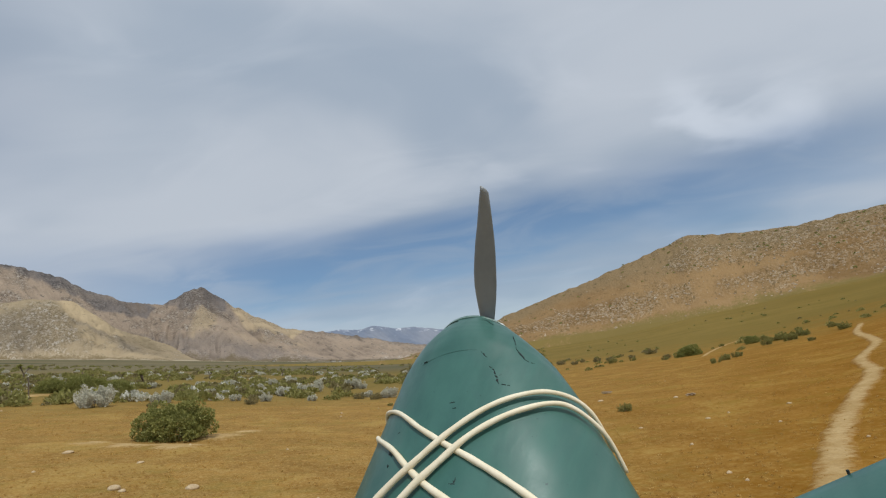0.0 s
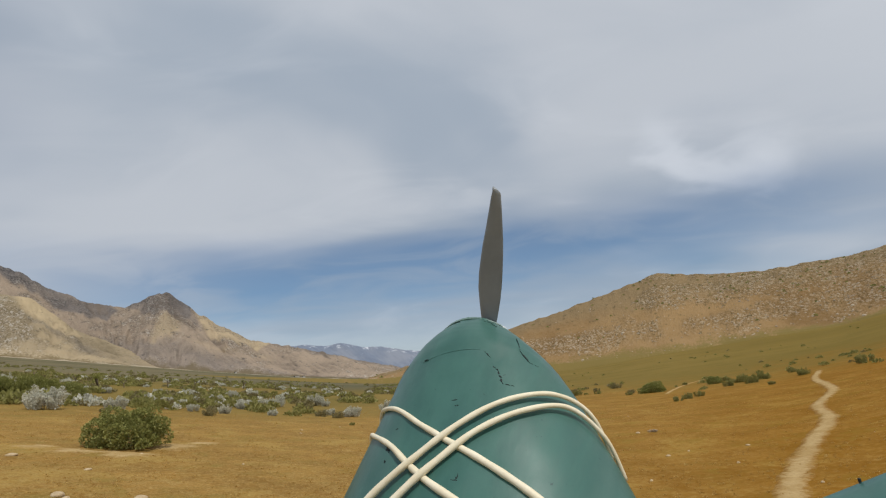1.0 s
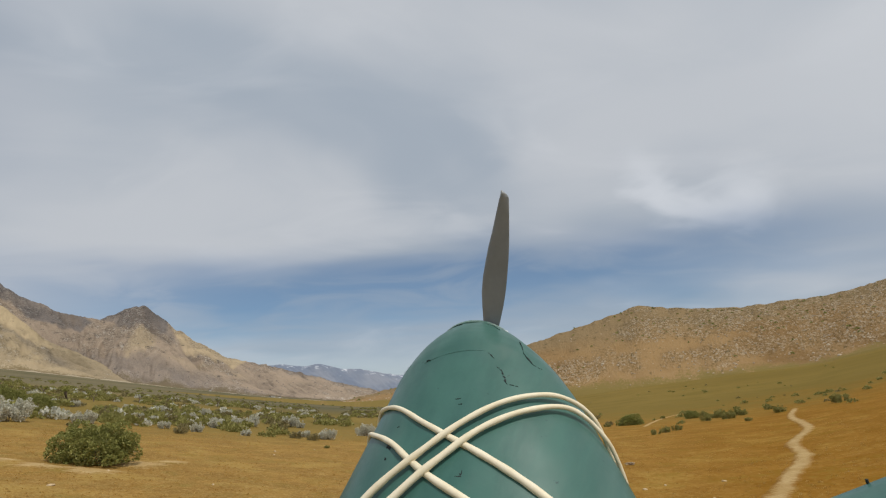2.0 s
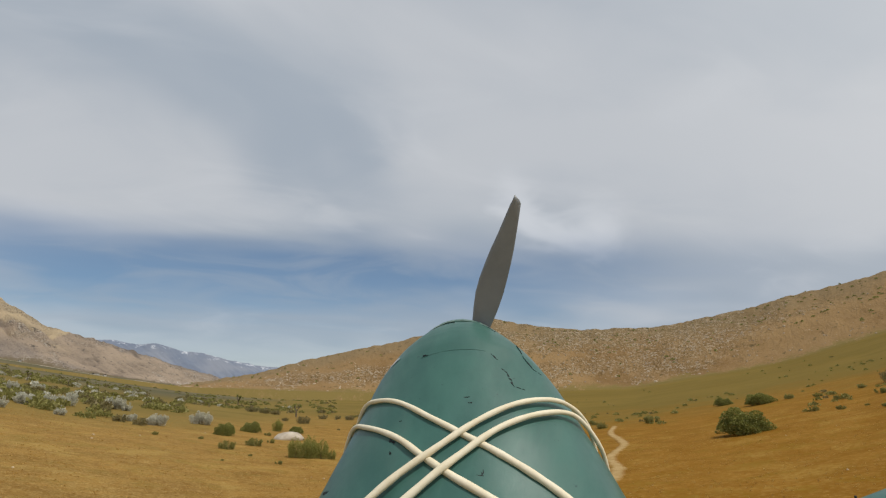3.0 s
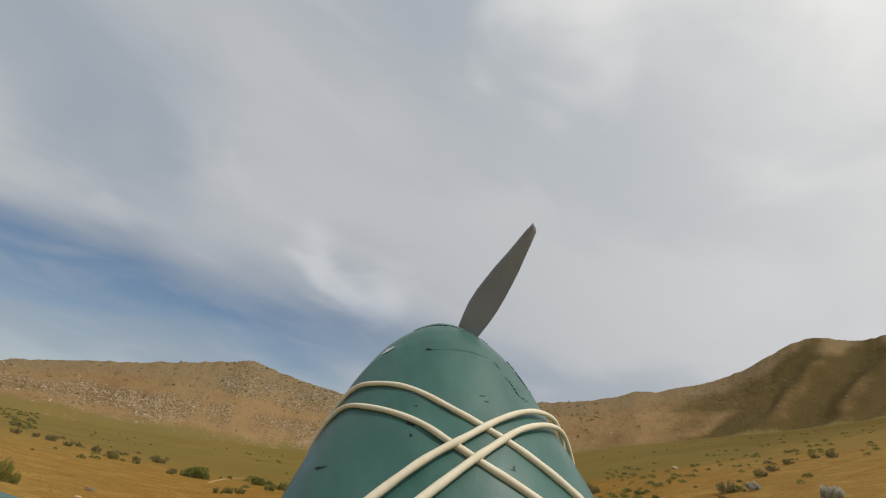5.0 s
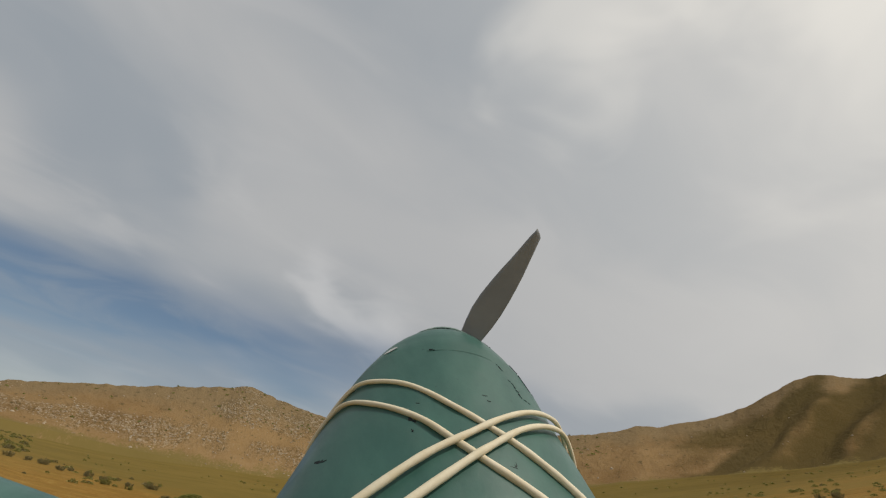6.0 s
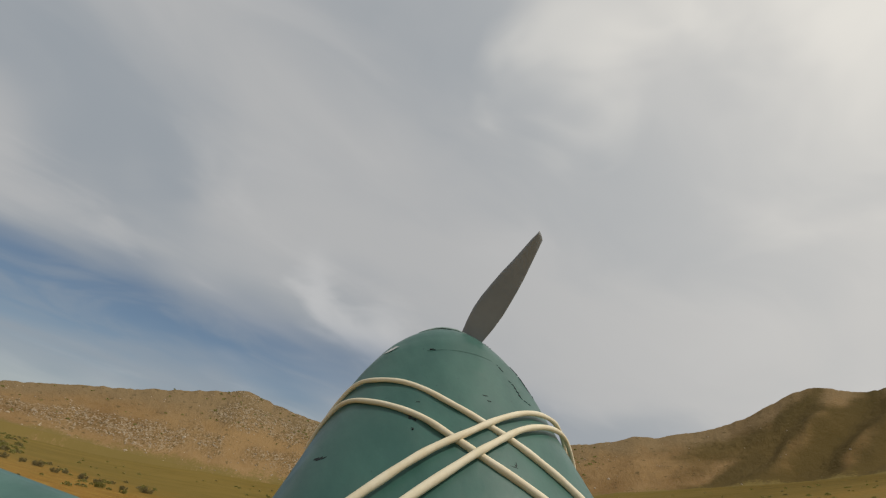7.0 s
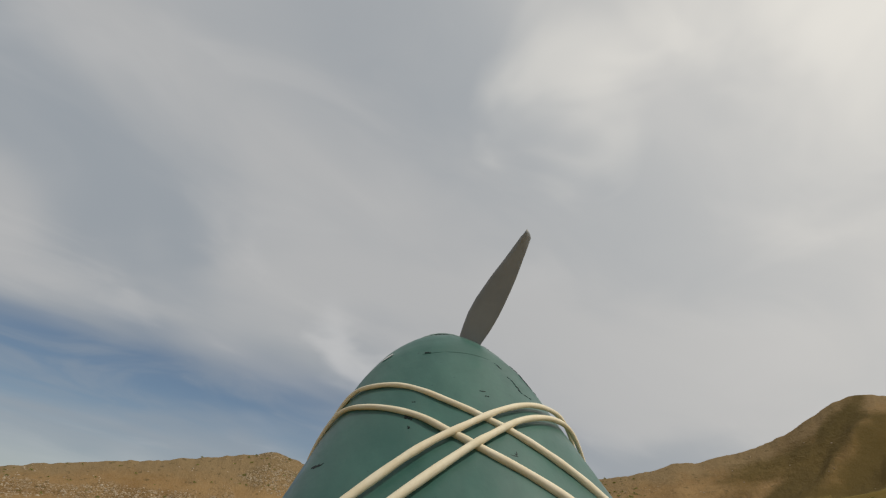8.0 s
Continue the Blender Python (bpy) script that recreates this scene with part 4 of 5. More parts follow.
    for az, el, w in ((-10.3, -6.3, 2.6), (-12.0, -6.2, 2.9), (-13.4, -6.1, 2.3), (-14.7, -6.1, 1.4), (-7.5, -3.5, 1.6)):
        put(clump, az, el, w, rng)
    for master in (*green, *silver, *brown, *low, clump):
        for o in (*master.children_recursive, master):
            bpy.data.objects.remove(o)


plant_bushes()


# ---- Joshua trees ----


def make_joshua(seed):
    """A small Joshua tree about one metre high: forked trunk and spiky heads."""
    rng = random.Random(seed)
    tree = new("joshua_tree")
    verts, faces, heads = [], [], []

    def limb(a, b, w0, w1):
        k = len(verts)
        for p, w in ((a, w0), (b, w1)):
            for j in range(6):
                verts.append(p + Vector((math.cos(j * math.tau / 6) * w, math.sin(j * math.tau / 6) * w, 0)))
        for j in range(6):
            faces.append((k + j, k + (j + 1) % 6, k + 6 + (j + 1) % 6, k + 6 + j))

    def grow(a, way, length, w, depth):
        b = a + way * length
        limb(a, b, w, w * 0.75)
        if depth == 0:
            heads.append((b, way))
            return
        for i in range(2 + (rng.random() < 0.4)):
            turn = Vector((rng.gauss(0, 0.6), rng.gauss(0, 0.6), rng.uniform(0.3, 0.9)))
            grow(b, (way * 0.6 + turn).normalized(), length * rng.uniform(0.55, 0.8), w * 0.75, depth - 1)

    grow(Vector((0, 0, -0.05)), Vector((rng.gauss(0, 0.08), rng.gauss(0, 0.08), 1)).normalized(), 0.42, 0.055, 2)
    part_mesh("trunk", mesh_from("trunk", verts, faces, BARK), tree)
    lv, lf = [], []
    for b, way in heads:
        for i in range(70):
            d = (Vector((rng.gauss(0, 1), rng.gauss(0, 1), rng.gauss(0.1, 1))).normalized() + way * 0.7).normalized()
            side = d.cross(Vector((rng.gauss(0, 1), rng.gauss(0, 1), rng.gauss(0, 1)))).normalized() * 0.011
            k = len(lv)
            q = rng.uniform(0.10, 0.17)
            lv += [b - side, b + side, b + d * q]
            lf.append((k, k + 1, k + 2))
    part_mesh("spiky_leaves", mesh_from("spiky_leaves", lv, lf, YUCCA, False), tree)
    return tagged(tree, "small Joshua tree with spiky green heads on the valley floor", "Joshua tree", "Joshua trees")


def plant_joshuas():
    rng = random.Random(5)
    kinds = [make_joshua(700 + i) for i in range(3)]
    # bearing, height angle of the base, height in degrees
    for az, el, h in ((49.5, -2.0, 2.4), (36.1, -2.9, 2.8), (33.4, -2.3, 1.5), (38.7, -2.1, 1.5), (14.0, -1.6, 1.2), (15.9, -1.5, 1.1), (-9.4, -1.6, 2.6), (-2.3, -1.0, 1.7), (0.9, -1.7, 1.1),
                      (19.8, -1.7, 1.5), (-3.9, -1.6, 1.4), (25.5, -1.9, 1.4), (28.6, -2.0, 1.5), (43.0, -1.9, 1.5)):
        x, y, z, d = spot(az, el)
        s = d * math.tan(radians(h * K)) / 1.3
        ob = copy_thing(rng.choice(kinds), Matrix.Translation((x, y, z)) @ Matrix.Rotation(rng.uniform(0, 6.28), 4, "Z"))
        ob.scale = (s, s, s)
    for master in kinds:
        for o in (*master.children_recursive, master):
            bpy.data.objects.remove(o)


plant_joshuas()

# ---- stones, trail, post ----


def make_rock(name, seed, label, group, mat=STONE):
    bm = bmesh.new()
    bmesh.ops.create_icosphere(bm, subdivisions=3, radius=0.5)
    for v in bm.verts:
        n = noise.noise(v.co * 2.2 + Vector((seed, 0, 0))) * 0.16 + noise.noise(v.co * 6 + Vector((0, seed, 0))) * 0.05
        v.co *= 1 + n
        v.co.z = max(v.co.z * 0.85, -0.15) + 0.06
    for f in bm.faces:
        f.smooth = True
    me = bpy.data.meshes.new(name)
    bm.to_mesh(me)
    bm.free()
    me.materials.append(mat)
    return tagged(new(name, me), label, "rock", group)


def lay_rocks():
    rng = random.Random(8)
    kinds = [make_rock("boulder", 3 + i, "pale weathered granite boulder half sunk in dry grass", "pale rocks") for i in range(3)]
    big = make_rock("boulder", 12, "large bleached granite boulder beside green shrubs", "pale rocks", BOULDER)
    for az, el, w, flat in ((-9.1, -4.3, 3.9, 0.52), (-98.0, -3.6, 2.0, 0.5), (44.6, -9.5, 1.2, 0.5), (39.7, -13.6, 1.8, 0.6), (30.6, -14.1, 1.7, 0.65), (38.8, -13.9, 1.0, 0.6),
                            (-30.2, -6.3, 0.8, 0.5), (-21.0, -6.0, 0.8, 0.4), (-34.0, -9.0, 0.7, 0.5), (-26.0, -9.5, 0.6, 0.5), (-43.0, -8.2, 0.6, 0.5),
                            (-90.2, 3.1, 0.8, 0.8), (28.0, -7.2, 0.7, 0.5), (36.5, -11.0, 0.9, 0.5)):
        x, y, z, d = spot(az, el)
        s = 2 * d * math.tan(radians(w * K / 2))
        ob = copy_thing(big if w > 3 else rng.choice(kinds), Matrix.Translation((x, y, z)) @ Matrix.Rotation(rng.uniform(0, 6.28), 4, "Z"))
        ob.scale = (s, s * rng.uniform(0.7, 1.0), s * flat)
    for o in (*kinds, big):
        bpy.data.objects.remove(o)


lay_rocks()


def make_strip(name, line, width, mat, seed, label, lift=0.03):
    """A worn path on the ground with ragged edges along (bearing, height angle) points."""
    pts = [Vector(spot(a, e)[:2]) for a, e in line]
    fine = []
    for i in range(len(pts) - 1):
        p0, p1, p2, p3 = pts[max(i - 1, 0)], pts[i], pts[i + 1], pts[min(i + 2, len(pts) - 1)]
        for s in range(24):
            t = s / 24
            fine.append(0.5 * ((2 * p1) + (p2 - p0) * t + (2 * p0 - 5 * p1 + 4 * p2 - p3) * t * t + (3 * p1 - p0 - 3 * p2 + p3) * t ** 3))
    rows = []
    for i, p in enumerate(fine):
        d = (fine[min(i + 1, len(fine) - 1)] - fine[max(i - 1, 0)]).normalized()
        n = Vector((-d.y, d.x))
        row = []
        for j in range(9):
            c = j / 4 - 1
            w = width * (0.54 + 0.18 * noise.noise((p.x * 1.1, p.y * 1.1, seed + (j > 4))))
            q = p + n * c * w
            row.append((q.x, q.y, float(ground_height(q.x, q.y)) + lift * (1 - c ** 4) - 0.006))
        rows.append(row)
    me = grid_mesh(name, np.array(rows), mat)
    shade_field(me, "edge", np.tile(np.abs(np.linspace(-1, 1, 9)) ** 1.3, len(rows)))
    at = np.array(rows)
    shade_field(me, "rust", rust_at(at[..., 0], at[..., 1]))
    tagged(new(name, me), label, "trail", kind="structure")


make_strip("trail", ((-50.3, -0.9), (-49.9, -1.7), (-51.6, -2.9), (-51.3, -3.6), (-50.2, -4.6), (-51.4, -6.0), (-50.1, -8.0), (-49.0, -10.2), (-48.2, -12.5), (-48.6, -15.0), (-48.2, -17.5), (-48.0, -22.0)),
           0.62, SAND, 2, "narrow pale sandy footpath winding through dry grass")
make_strip("side_trail", ((-38.0, -0.5), (-36.0, -0.9), (-34.4, -1.4), (-33.4, -1.9)), 0.45, SAND, 6, "faint pale track beside the bushes", 0.02)


def make_road():
    """A straight pale dirt road far out on the valley floor."""
    rows = []
    for az in np.arange(3.0, 54.0, 0.4):
        r = float(np.interp(az, (3, 24, 29, 36, 54), (1150, 1400, 1600, 2150, 2240))) + 25 * math.sin(az * 0.7)
        bank = float(np.interp(az, (3, 26, 31, 40, 50, 54), (0.2, 0.6, 2.4, 3.2, 2.2, 0.6))) * (0.7 + 0.6 * math.sin(az * 2.3) * math.sin(az * 0.9))
        row = []
        for w, up in ((-1, 0.0), (-0.4, 0.12), (0.3, 0.85), (1, 1.0)):
            x, y, z = polar(az, r + w * 26)
            row.append((x, y, z + 0.5 + up * bank))
        rows.append(row)
    me = grid_mesh("valley_road", np.array(rows), DUST)
    shade_field(me, "edge", np.tile((0.9, 0.1, 0.1, 0.9), len(rows)))
    tagged(new("valley_road", me), "pale dirt road with a low cut bank crossing the far valley floor", "road", kind="structure")


def make_patch(az, el, wide, deep, seed):
    x, y, _, d = spot(az, el)
    w = d * math.tan(radians(wide * K / 2))
    rows = []
    for i in range(7):
        row = []
        for k in range(40):
            a = k * math.tau / 40
            q = i / 6 * (0.9 + 0.6 * noise.noise((math.cos(a) * 1.3, math.sin(a) * 1.3, seed)) + 0.45 * noise.noise((math.cos(a) * 5, math.sin(a) * 5, seed)))
            px, py = x + math.cos(a) * w * q, y + math.sin(a) * w * q * deep
            row.append((px, py, float(ground_height(px, py)) + 0.025 * (1 - (i / 6) ** 3) - 0.004))
        rows.append(row)
    me = grid_mesh("bare_patch", np.array(rows), SAND, wrap=True)
    shade_field(me, "edge", np.repeat(np.linspace(-0.3, 0.85, 7), 40))
    at = np.array(rows)
    shade_field(me, "rust", rust_at(at[..., 0], at[..., 1]))
    tagged(new("bare_patch", me), "bare patch of pale sand in the dry grass", "sand patch", kind="structure")


for i, (az, el, wide) in enumerate(((27.4, -8.5, 8.0), (24.0, -8.0, 4.5), (37.8, -9.0, 6.0), (32.6, -9.3, 8.0), (42.0, -8.6, 4.0), (49.5, -3.5, 7.0))):
    make_patch(az, el, wide, 1.0, i * 3.7)


def make_post():
    x, y, z, d = spot(48.8, -3.9)
    post = new("fence_post")
    post.location = (x, y, z)
    h = d * math.tan(radians(2.3 * K))
    for name, r, z0, z1 in (("stake", 0.045, -0.2, h), ("cap", 0.055, h, h + 0.04)):
        bm = bmesh.new()
        bmesh.ops.create_cone(bm, cap_ends=True, segments=10, radius1=r, radius2=r * 0.85, depth=z1 - z0, matrix=Matrix.Translation((0, 0, (z0 + z1) / 2)))
        part(name, bm, BARK, post)
    tagged(post, "weathered wooden fence post beside a sandy track", "fence post")


make_post()
make_road()


def make_branches():
    rng = random.Random(31)
    for az, el, w in ((-21.8, -5.2, 2.0), (-16.5, -8.4, 1.2), (-32.0, -6.3, 1.4)):
        x, y, z, d = spot(az, el)
        size = 2 * d * math.tan(radians(w * K / 2))
        log = new("dead_branch")
        log.location = (x, y, z + 0.02)
        log.rotation_euler = (0, 0, radians(az * K) + rng.uniform(-0.3, 0.3))
        for k in range(4):
            a, n = rng.uniform(-0.5, 0.5), 5
            reach = size * rng.uniform(0.5, 1.0)
            line = [Vector((math.cos(a) * reach * (f / n - 0.5), math.sin(a) * reach * (f / n - 0.5) + rng.uniform(-0.02, 0.02), 0.015 + 0.02 * k + rng.uniform(-0.01, 0.01))) for f in range(n + 1)]
            tube("limb", line, 0.02 * rng.uniform(0.5, 1.0), DRIFT, log, "", 6)
        tagged(log, "bleached dead branch lying on the dry grass", "branch", "dead branches")


def make_houses():
    rng = random.Random(13)
    for az, r, size in ((13.6, 1500, 12), (12.7, 1540, 9), (21.0, 1700, 9)):
        x, y, z = polar(az, r)
        house = new("farm_house")
        house.location, house.rotation_euler = (x, y, z - 0.5), (0, 0, rng.uniform(0, 3))
        w, d, h = size / 2, size * 0.32, 3.4
        bm = bmesh.new()
        bmesh.ops.create_cube(bm, size=1, matrix=Matrix.Translation((0, 0, h / 2)) @ Matrix.Diagonal((2 * w, 2 * d, h, 1)))
        part("wall", bm, WHITEWASH, house)
        bm = bmesh.new()
        v = [bm.verts.new(q) for q in ((-w - 0.4, -d - 0.5, h), (w + 0.4, -d - 0.5, h), (w + 0.4, d + 0.5, h), (-w - 0.4, d + 0.5, h), (-w - 0.4, 0, h + 2.0), (w + 0.4, 0, h + 2.0))]
        for f in ((0, 1, 5, 4), (2, 3, 4, 5), (0, 4, 3), (1, 2, 5), (3, 2, 1, 0)):
            bm.faces.new([v[q] for q in f])
        part("roof", bm, BARK, house)
        tagged(house, "tiny pale farm house far across the valley", "house", "farm houses")


make_houses()

# ---- uncounted stuff: scrub, tussocks, pebbles, boulders on the hill ----


def scatter(name, places, mat, rng, leaves, label, size=0.13, flat=0.75):
    """Small clumps of leaves at (x, y, z, radius), in one mesh."""
    verts, faces = [], []
    for x, y, z, r in places:
        for i in range(leaves):
            a, c = rng.uniform(0, math.tau), rng.uniform(0.0, 1.0)
            s = math.sqrt(1 - c * c) * math.sqrt(rng.uniform(0.1, 1.0))
            p = Vector((x + math.cos(a) * s * r, y + math.sin(a) * s * r, z + c * r * flat * rng.uniform(0.45, 1.0)))
            out = Vector((math.cos(a) * s + rng.gauss(0, 0.4), math.sin(a) * s + rng.gauss(0, 0.4), c + 0.3)).normalized()
            side = out.cross(Vector((rng.gauss(0, 1), rng.gauss(0, 1), rng.gauss(0, 1)))).normalized()
            w = r * size * rng.uniform(0.7, 1.4)
            k = len(verts)
            verts += [p - side * w, p + out * w * 1.6 - side * w * 0.4, p + out * w * 1.8 + side * w * 0.5, p + side * w]
            faces.append((k, k + 1, k + 2, k + 3))
    tagged(new(name, mesh_from(name, verts, faces, mat, False)), label, "scrub", kind="stuff")


def scatter_all():
    rng = random.Random(77)
    far, mixed, pale = [], [], []
    for i in range(6200):
        az, r = rng.uniform(-14, 66), 36 * (10 ** rng.uniform(0, 1.05))
        if noise.noise((az * 0.22, math.log(r) * 3, 1.0)) < -0.12 or (r < 58 and az < 12) or (r < 95 and az < 4) or (r > 150 and rng.random() < 0.75):
            continue
        (pale if rng.random() < 0.13 and r < 140 else far if rng.random() < 0.72 else mixed).append((*polar(az, r), rng.uniform(0.22, 0.62) * (1 + r / 600)))
    for i in range(420):
        az, r = rng.uniform(-112, -14), rng.uniform(52, 100) * (1 if rng.random() < 0.7 else 2.2)
        if noise.noise((az * 0.12, r * 0.03, 4.0)) < 0.02:
            continue
        (far if rng.random() < 0.8 else mixed).append((*polar(az, r), rng.uniform(0.12, 0.38) * (1 + r / 400)))
    for i in range(260):
        az = rng.uniform(-110, -72)
        r = rng.uniform(34, 120)
        if noise.noise((az * 0.15, r * 0.05, 9.0)) > 0.0:
            far.append((*polar(az, r), rng.uniform(0.12, 0.38)))
    scatter("valley_scrub", far, SAGE, rng, 95, "olive-green desert scrub scattered over the valley")
    scatter("dry_scrub", mixed, BROWN, rng, 80, "brown dry scrub scattered over the valley")
    scatter("silver_scrub", pale, SILVER, rng, 110, "small silvery shrubs on the valley floor")
    tufts = []
    for i in range(8500):
        az, r = rng.uniform(-125, 75), 5.5 * (10 ** rng.uniform(0, 0.85))
        if noise.noise((az * 0.3, r * 0.5, 2.0)) < -0.05:
            continue
        tufts.append((*polar(az, r), rng.uniform(0.018, 0.05)))
    scatter("dry_tussocks", tufts, STRAW, rng, 12, "short straw-coloured tufts of dry grass", 0.20, 0.5)
    stubble = []
    for i in range(15000):
        az, r = rng.uniform(-125, 75), 5.0 * (10 ** rng.uniform(0, 0.95))
        if noise.noise((az * 0.2, r * 0.35, 7.0)) < -0.15:
            continue
        stubble.append((*polar(az, r), rng.uniform(0.012, 0.034) * (1 + r / 60)))
    scatter("ochre_stubble", stubble, OCHRE, rng, 8, "low ochre stubble of trampled dry grass", 0.24, 0.45)
    verts, faces = [], []

    def stone(x, y, z, r):
        k = len(verts)
        ring = [rng.uniform(0.7, 1.2) for _ in range(6)]
        t = rng.uniform(0, 6.28)
        for lay, (q, h) in enumerate(((1.0, -0.35), (0.95, 0.3), (0.45, 0.75))):
            for j in range(6):
                a = t + j * math.tau / 6
                verts.append((x + math.cos(a) * r * q * ring[j], y + math.sin(a) * r * q * ring[j], z + r * h * (0.8 + 0.3 * ring[(j + lay) % 6])))
        for lay in (0, 6):
            for j in range(6):
                faces.append((k + lay + j, k + lay + (j + 1) % 6, k + lay + 6 + (j + 1) % 6, k + lay + 6 + j))
        faces.append(tuple(k + 12 + j for j in range(6)))

    for i in range(60):
        az, r = rng.uniform(-125, 75), 5.0 * (10 ** rng.uniform(0, 0.9))
        stone(*polar(az, r), rng.uniform(0.012, 0.035) * (1 + r / 40))
    tagged(new("pebbles", mesh_from("pebbles", verts, faces, STONE, False)), "pale pebbles lying in the dry grass", "pebbles", kind="stuff")
    verts.clear(), faces.clear()
    R, A, Z, S, rocks = hill
    n, m = R.shape
    shrubs = []
    for i in range(60000):
        a, b = rng.randrange(2, n - 4), rng.randrange(2, m - 2)
        az, s = A[a, b], S[a, b]
        rocky = rng.random() < 0.8 * rocks[a, b] ** 2.2 * (1 if from_world(az) > -84 else 0.25)
        q, d = R[a, b] + rng.uniform(-2, 2), radians(az + rng.uniform(-0.06, 0.06))
        at = (-math.sin(d) * q, math.cos(d) * q, Z[a, b])
        if rocky and len(verts) < 18 * 15000:
            q = rng.uniform(0.3, 0.85) * (1.0 if rng.random() < 0.95 else 1.8)
            stone(at[0], at[1], at[2] - 0.3 * q, q)
        elif rng.random() < (0.034 if s > 0.55 else 0.006) * (0.3 if from_world(az) > -31 else 1.0) and s > 0.2 and from_world(az) > -82:
            shrubs.append((*at, rng.uniform(0.6, 1.5)))
    tagged(new("hill_boulders", mesh_from("hill_boulders", verts, faces, HILL_STONE, False)), "pale granite boulders strewn over the rocky hill", "boulders", kind="stuff")
    scatter("hill_shrubs", shrubs, GREEN, rng, 30, "dark green shrubs dotted over the rocky hillside", 0.26, 0.9)


scatter_all()

# ---- the model aircraft, held up in front of the camera ----
# Its own axes: x to the right wing, y up, z toward the tail; the camera's eye is its origin.
NOSE_Z = (0.1400, 0.2112, 0.2600, 0.2940, 0.3190, 0.3381, 0.3533, 0.3692, 0.3758, 0.3816, 0.3869, 0.3916, 0.3949, 0.3979, 0.3998)   # ahead of the eye
NOSE_R = (0.1933, 0.1633, 0.1340, 0.1136, 0.0986, 0.0871, 0.0780, 0.0685, 0.0631, 0.0583, 0.0520, 0.0462, 0.0411, 0.0364, 0.0326)
NOSE_Y = (-0.3454, -0.3004, -0.2466, -0.2091, -0.1815, -0.1603, -0.1436, -0.1260, -0.1184, -0.1117, -0.1048, -0.0985, -0.0937, -0.0892, -0.0864)


def nose_point(turn, z, lift=0.0):
    """A point on the skin: turn in degrees from the top, z metres ahead of the eye. The belly is flat."""
    zs = [z + d for d in (-0.002, 0, 0.002)]
    r = sum(np.interp(q, NOSE_Z, NOSE_R) for q in zs) / 3 + lift
    y = np.interp(z, NOSE_Z, NOSE_Y)
    c = math.cos(radians(turn))
    return Vector((0.0154 * z + r * math.sin(radians(turn)), y + r * c * (1.0 if c > 0 else 0.35), -z))


def tube(name, points, radius, mat, parent, label="", sides=8):
    """A smooth cord through the given points, closed at both ends."""
    P = [Vector(p) for p in points]
    wide = radius if isinstance(radius, (list, tuple)) else [radius] * len(P)
    fine, girth = [], []
    for i in range(len(P) - 1):
        p0, p1, p2, p3 = P[max(i - 1, 0)], P[i], P[i + 1], P[min(i + 2, len(P) - 1)]
        for s in range(8):
            t = s / 8
            fine.append(0.5 * ((2 * p1) + (p2 - p0) * t + (2 * p0 - 5 * p1 + 4 * p2 - p3) * t * t + (3 * p1 - p0 - 3 * p2 + p3) * t ** 3))
            girth.append(wide[i] + (wide[i + 1] - wide[i]) * t)
    fine.append(P[-1])
    girth.append(wide[-1])
    bm = bmesh.new()
    loops = []
    for i, p in enumerate(fine):
        d = (fine[min(i + 1, len(fine) - 1)] - fine[max(i - 1, 0)]).normalized()
        u = d.cross(Vector((0, 1, 0.2))).normalized()
        v = d.cross(u)
        rr = girth[i] * (1 + 0.05 * math.sin(i * 0.9))
        loops.append([bm.verts.new(p + (u * math.cos(k * math.tau / sides) + v * math.sin(k * math.tau / sides)) * rr) for k in range(sides)])
    for q, w in zip(loops, loops[1:]):
        for k in range(sides):
            bm.faces.new((q[k], q[(k + 1) % sides], w[(k + 1) % sides], w[k]))
    bm.faces.new(loops[0][::-1]), bm.faces.new(loops[-1])
    for f in bm.faces:
        f.smooth = True
    bmesh.ops.recalc_face_normals(bm, faces=bm.faces)
    return part(name, bm, mat, parent, label)


def loft(name, loops, mat, parent, label="", smooth=True):
    bm = bmesh.new()
    rows = [[bm.verts.new(p) for p in loop] for loop in loops]
    for q, w in zip(rows, rows[1:]):
        for k in range(len(q)):
            bm.faces.new((q[k], q[(k + 1) % len(q)], w[(k + 1) % len(q)], w[k]))
    bm.faces.new(rows[0][::-1]), bm.faces.new(rows[-1])
    for f in bm.faces:
        f.smooth = smooth and len(f.verts) == 4
    bmesh.ops.recalc_face_normals(bm, faces=bm.faces)
    return part(name, bm, mat, parent, label)


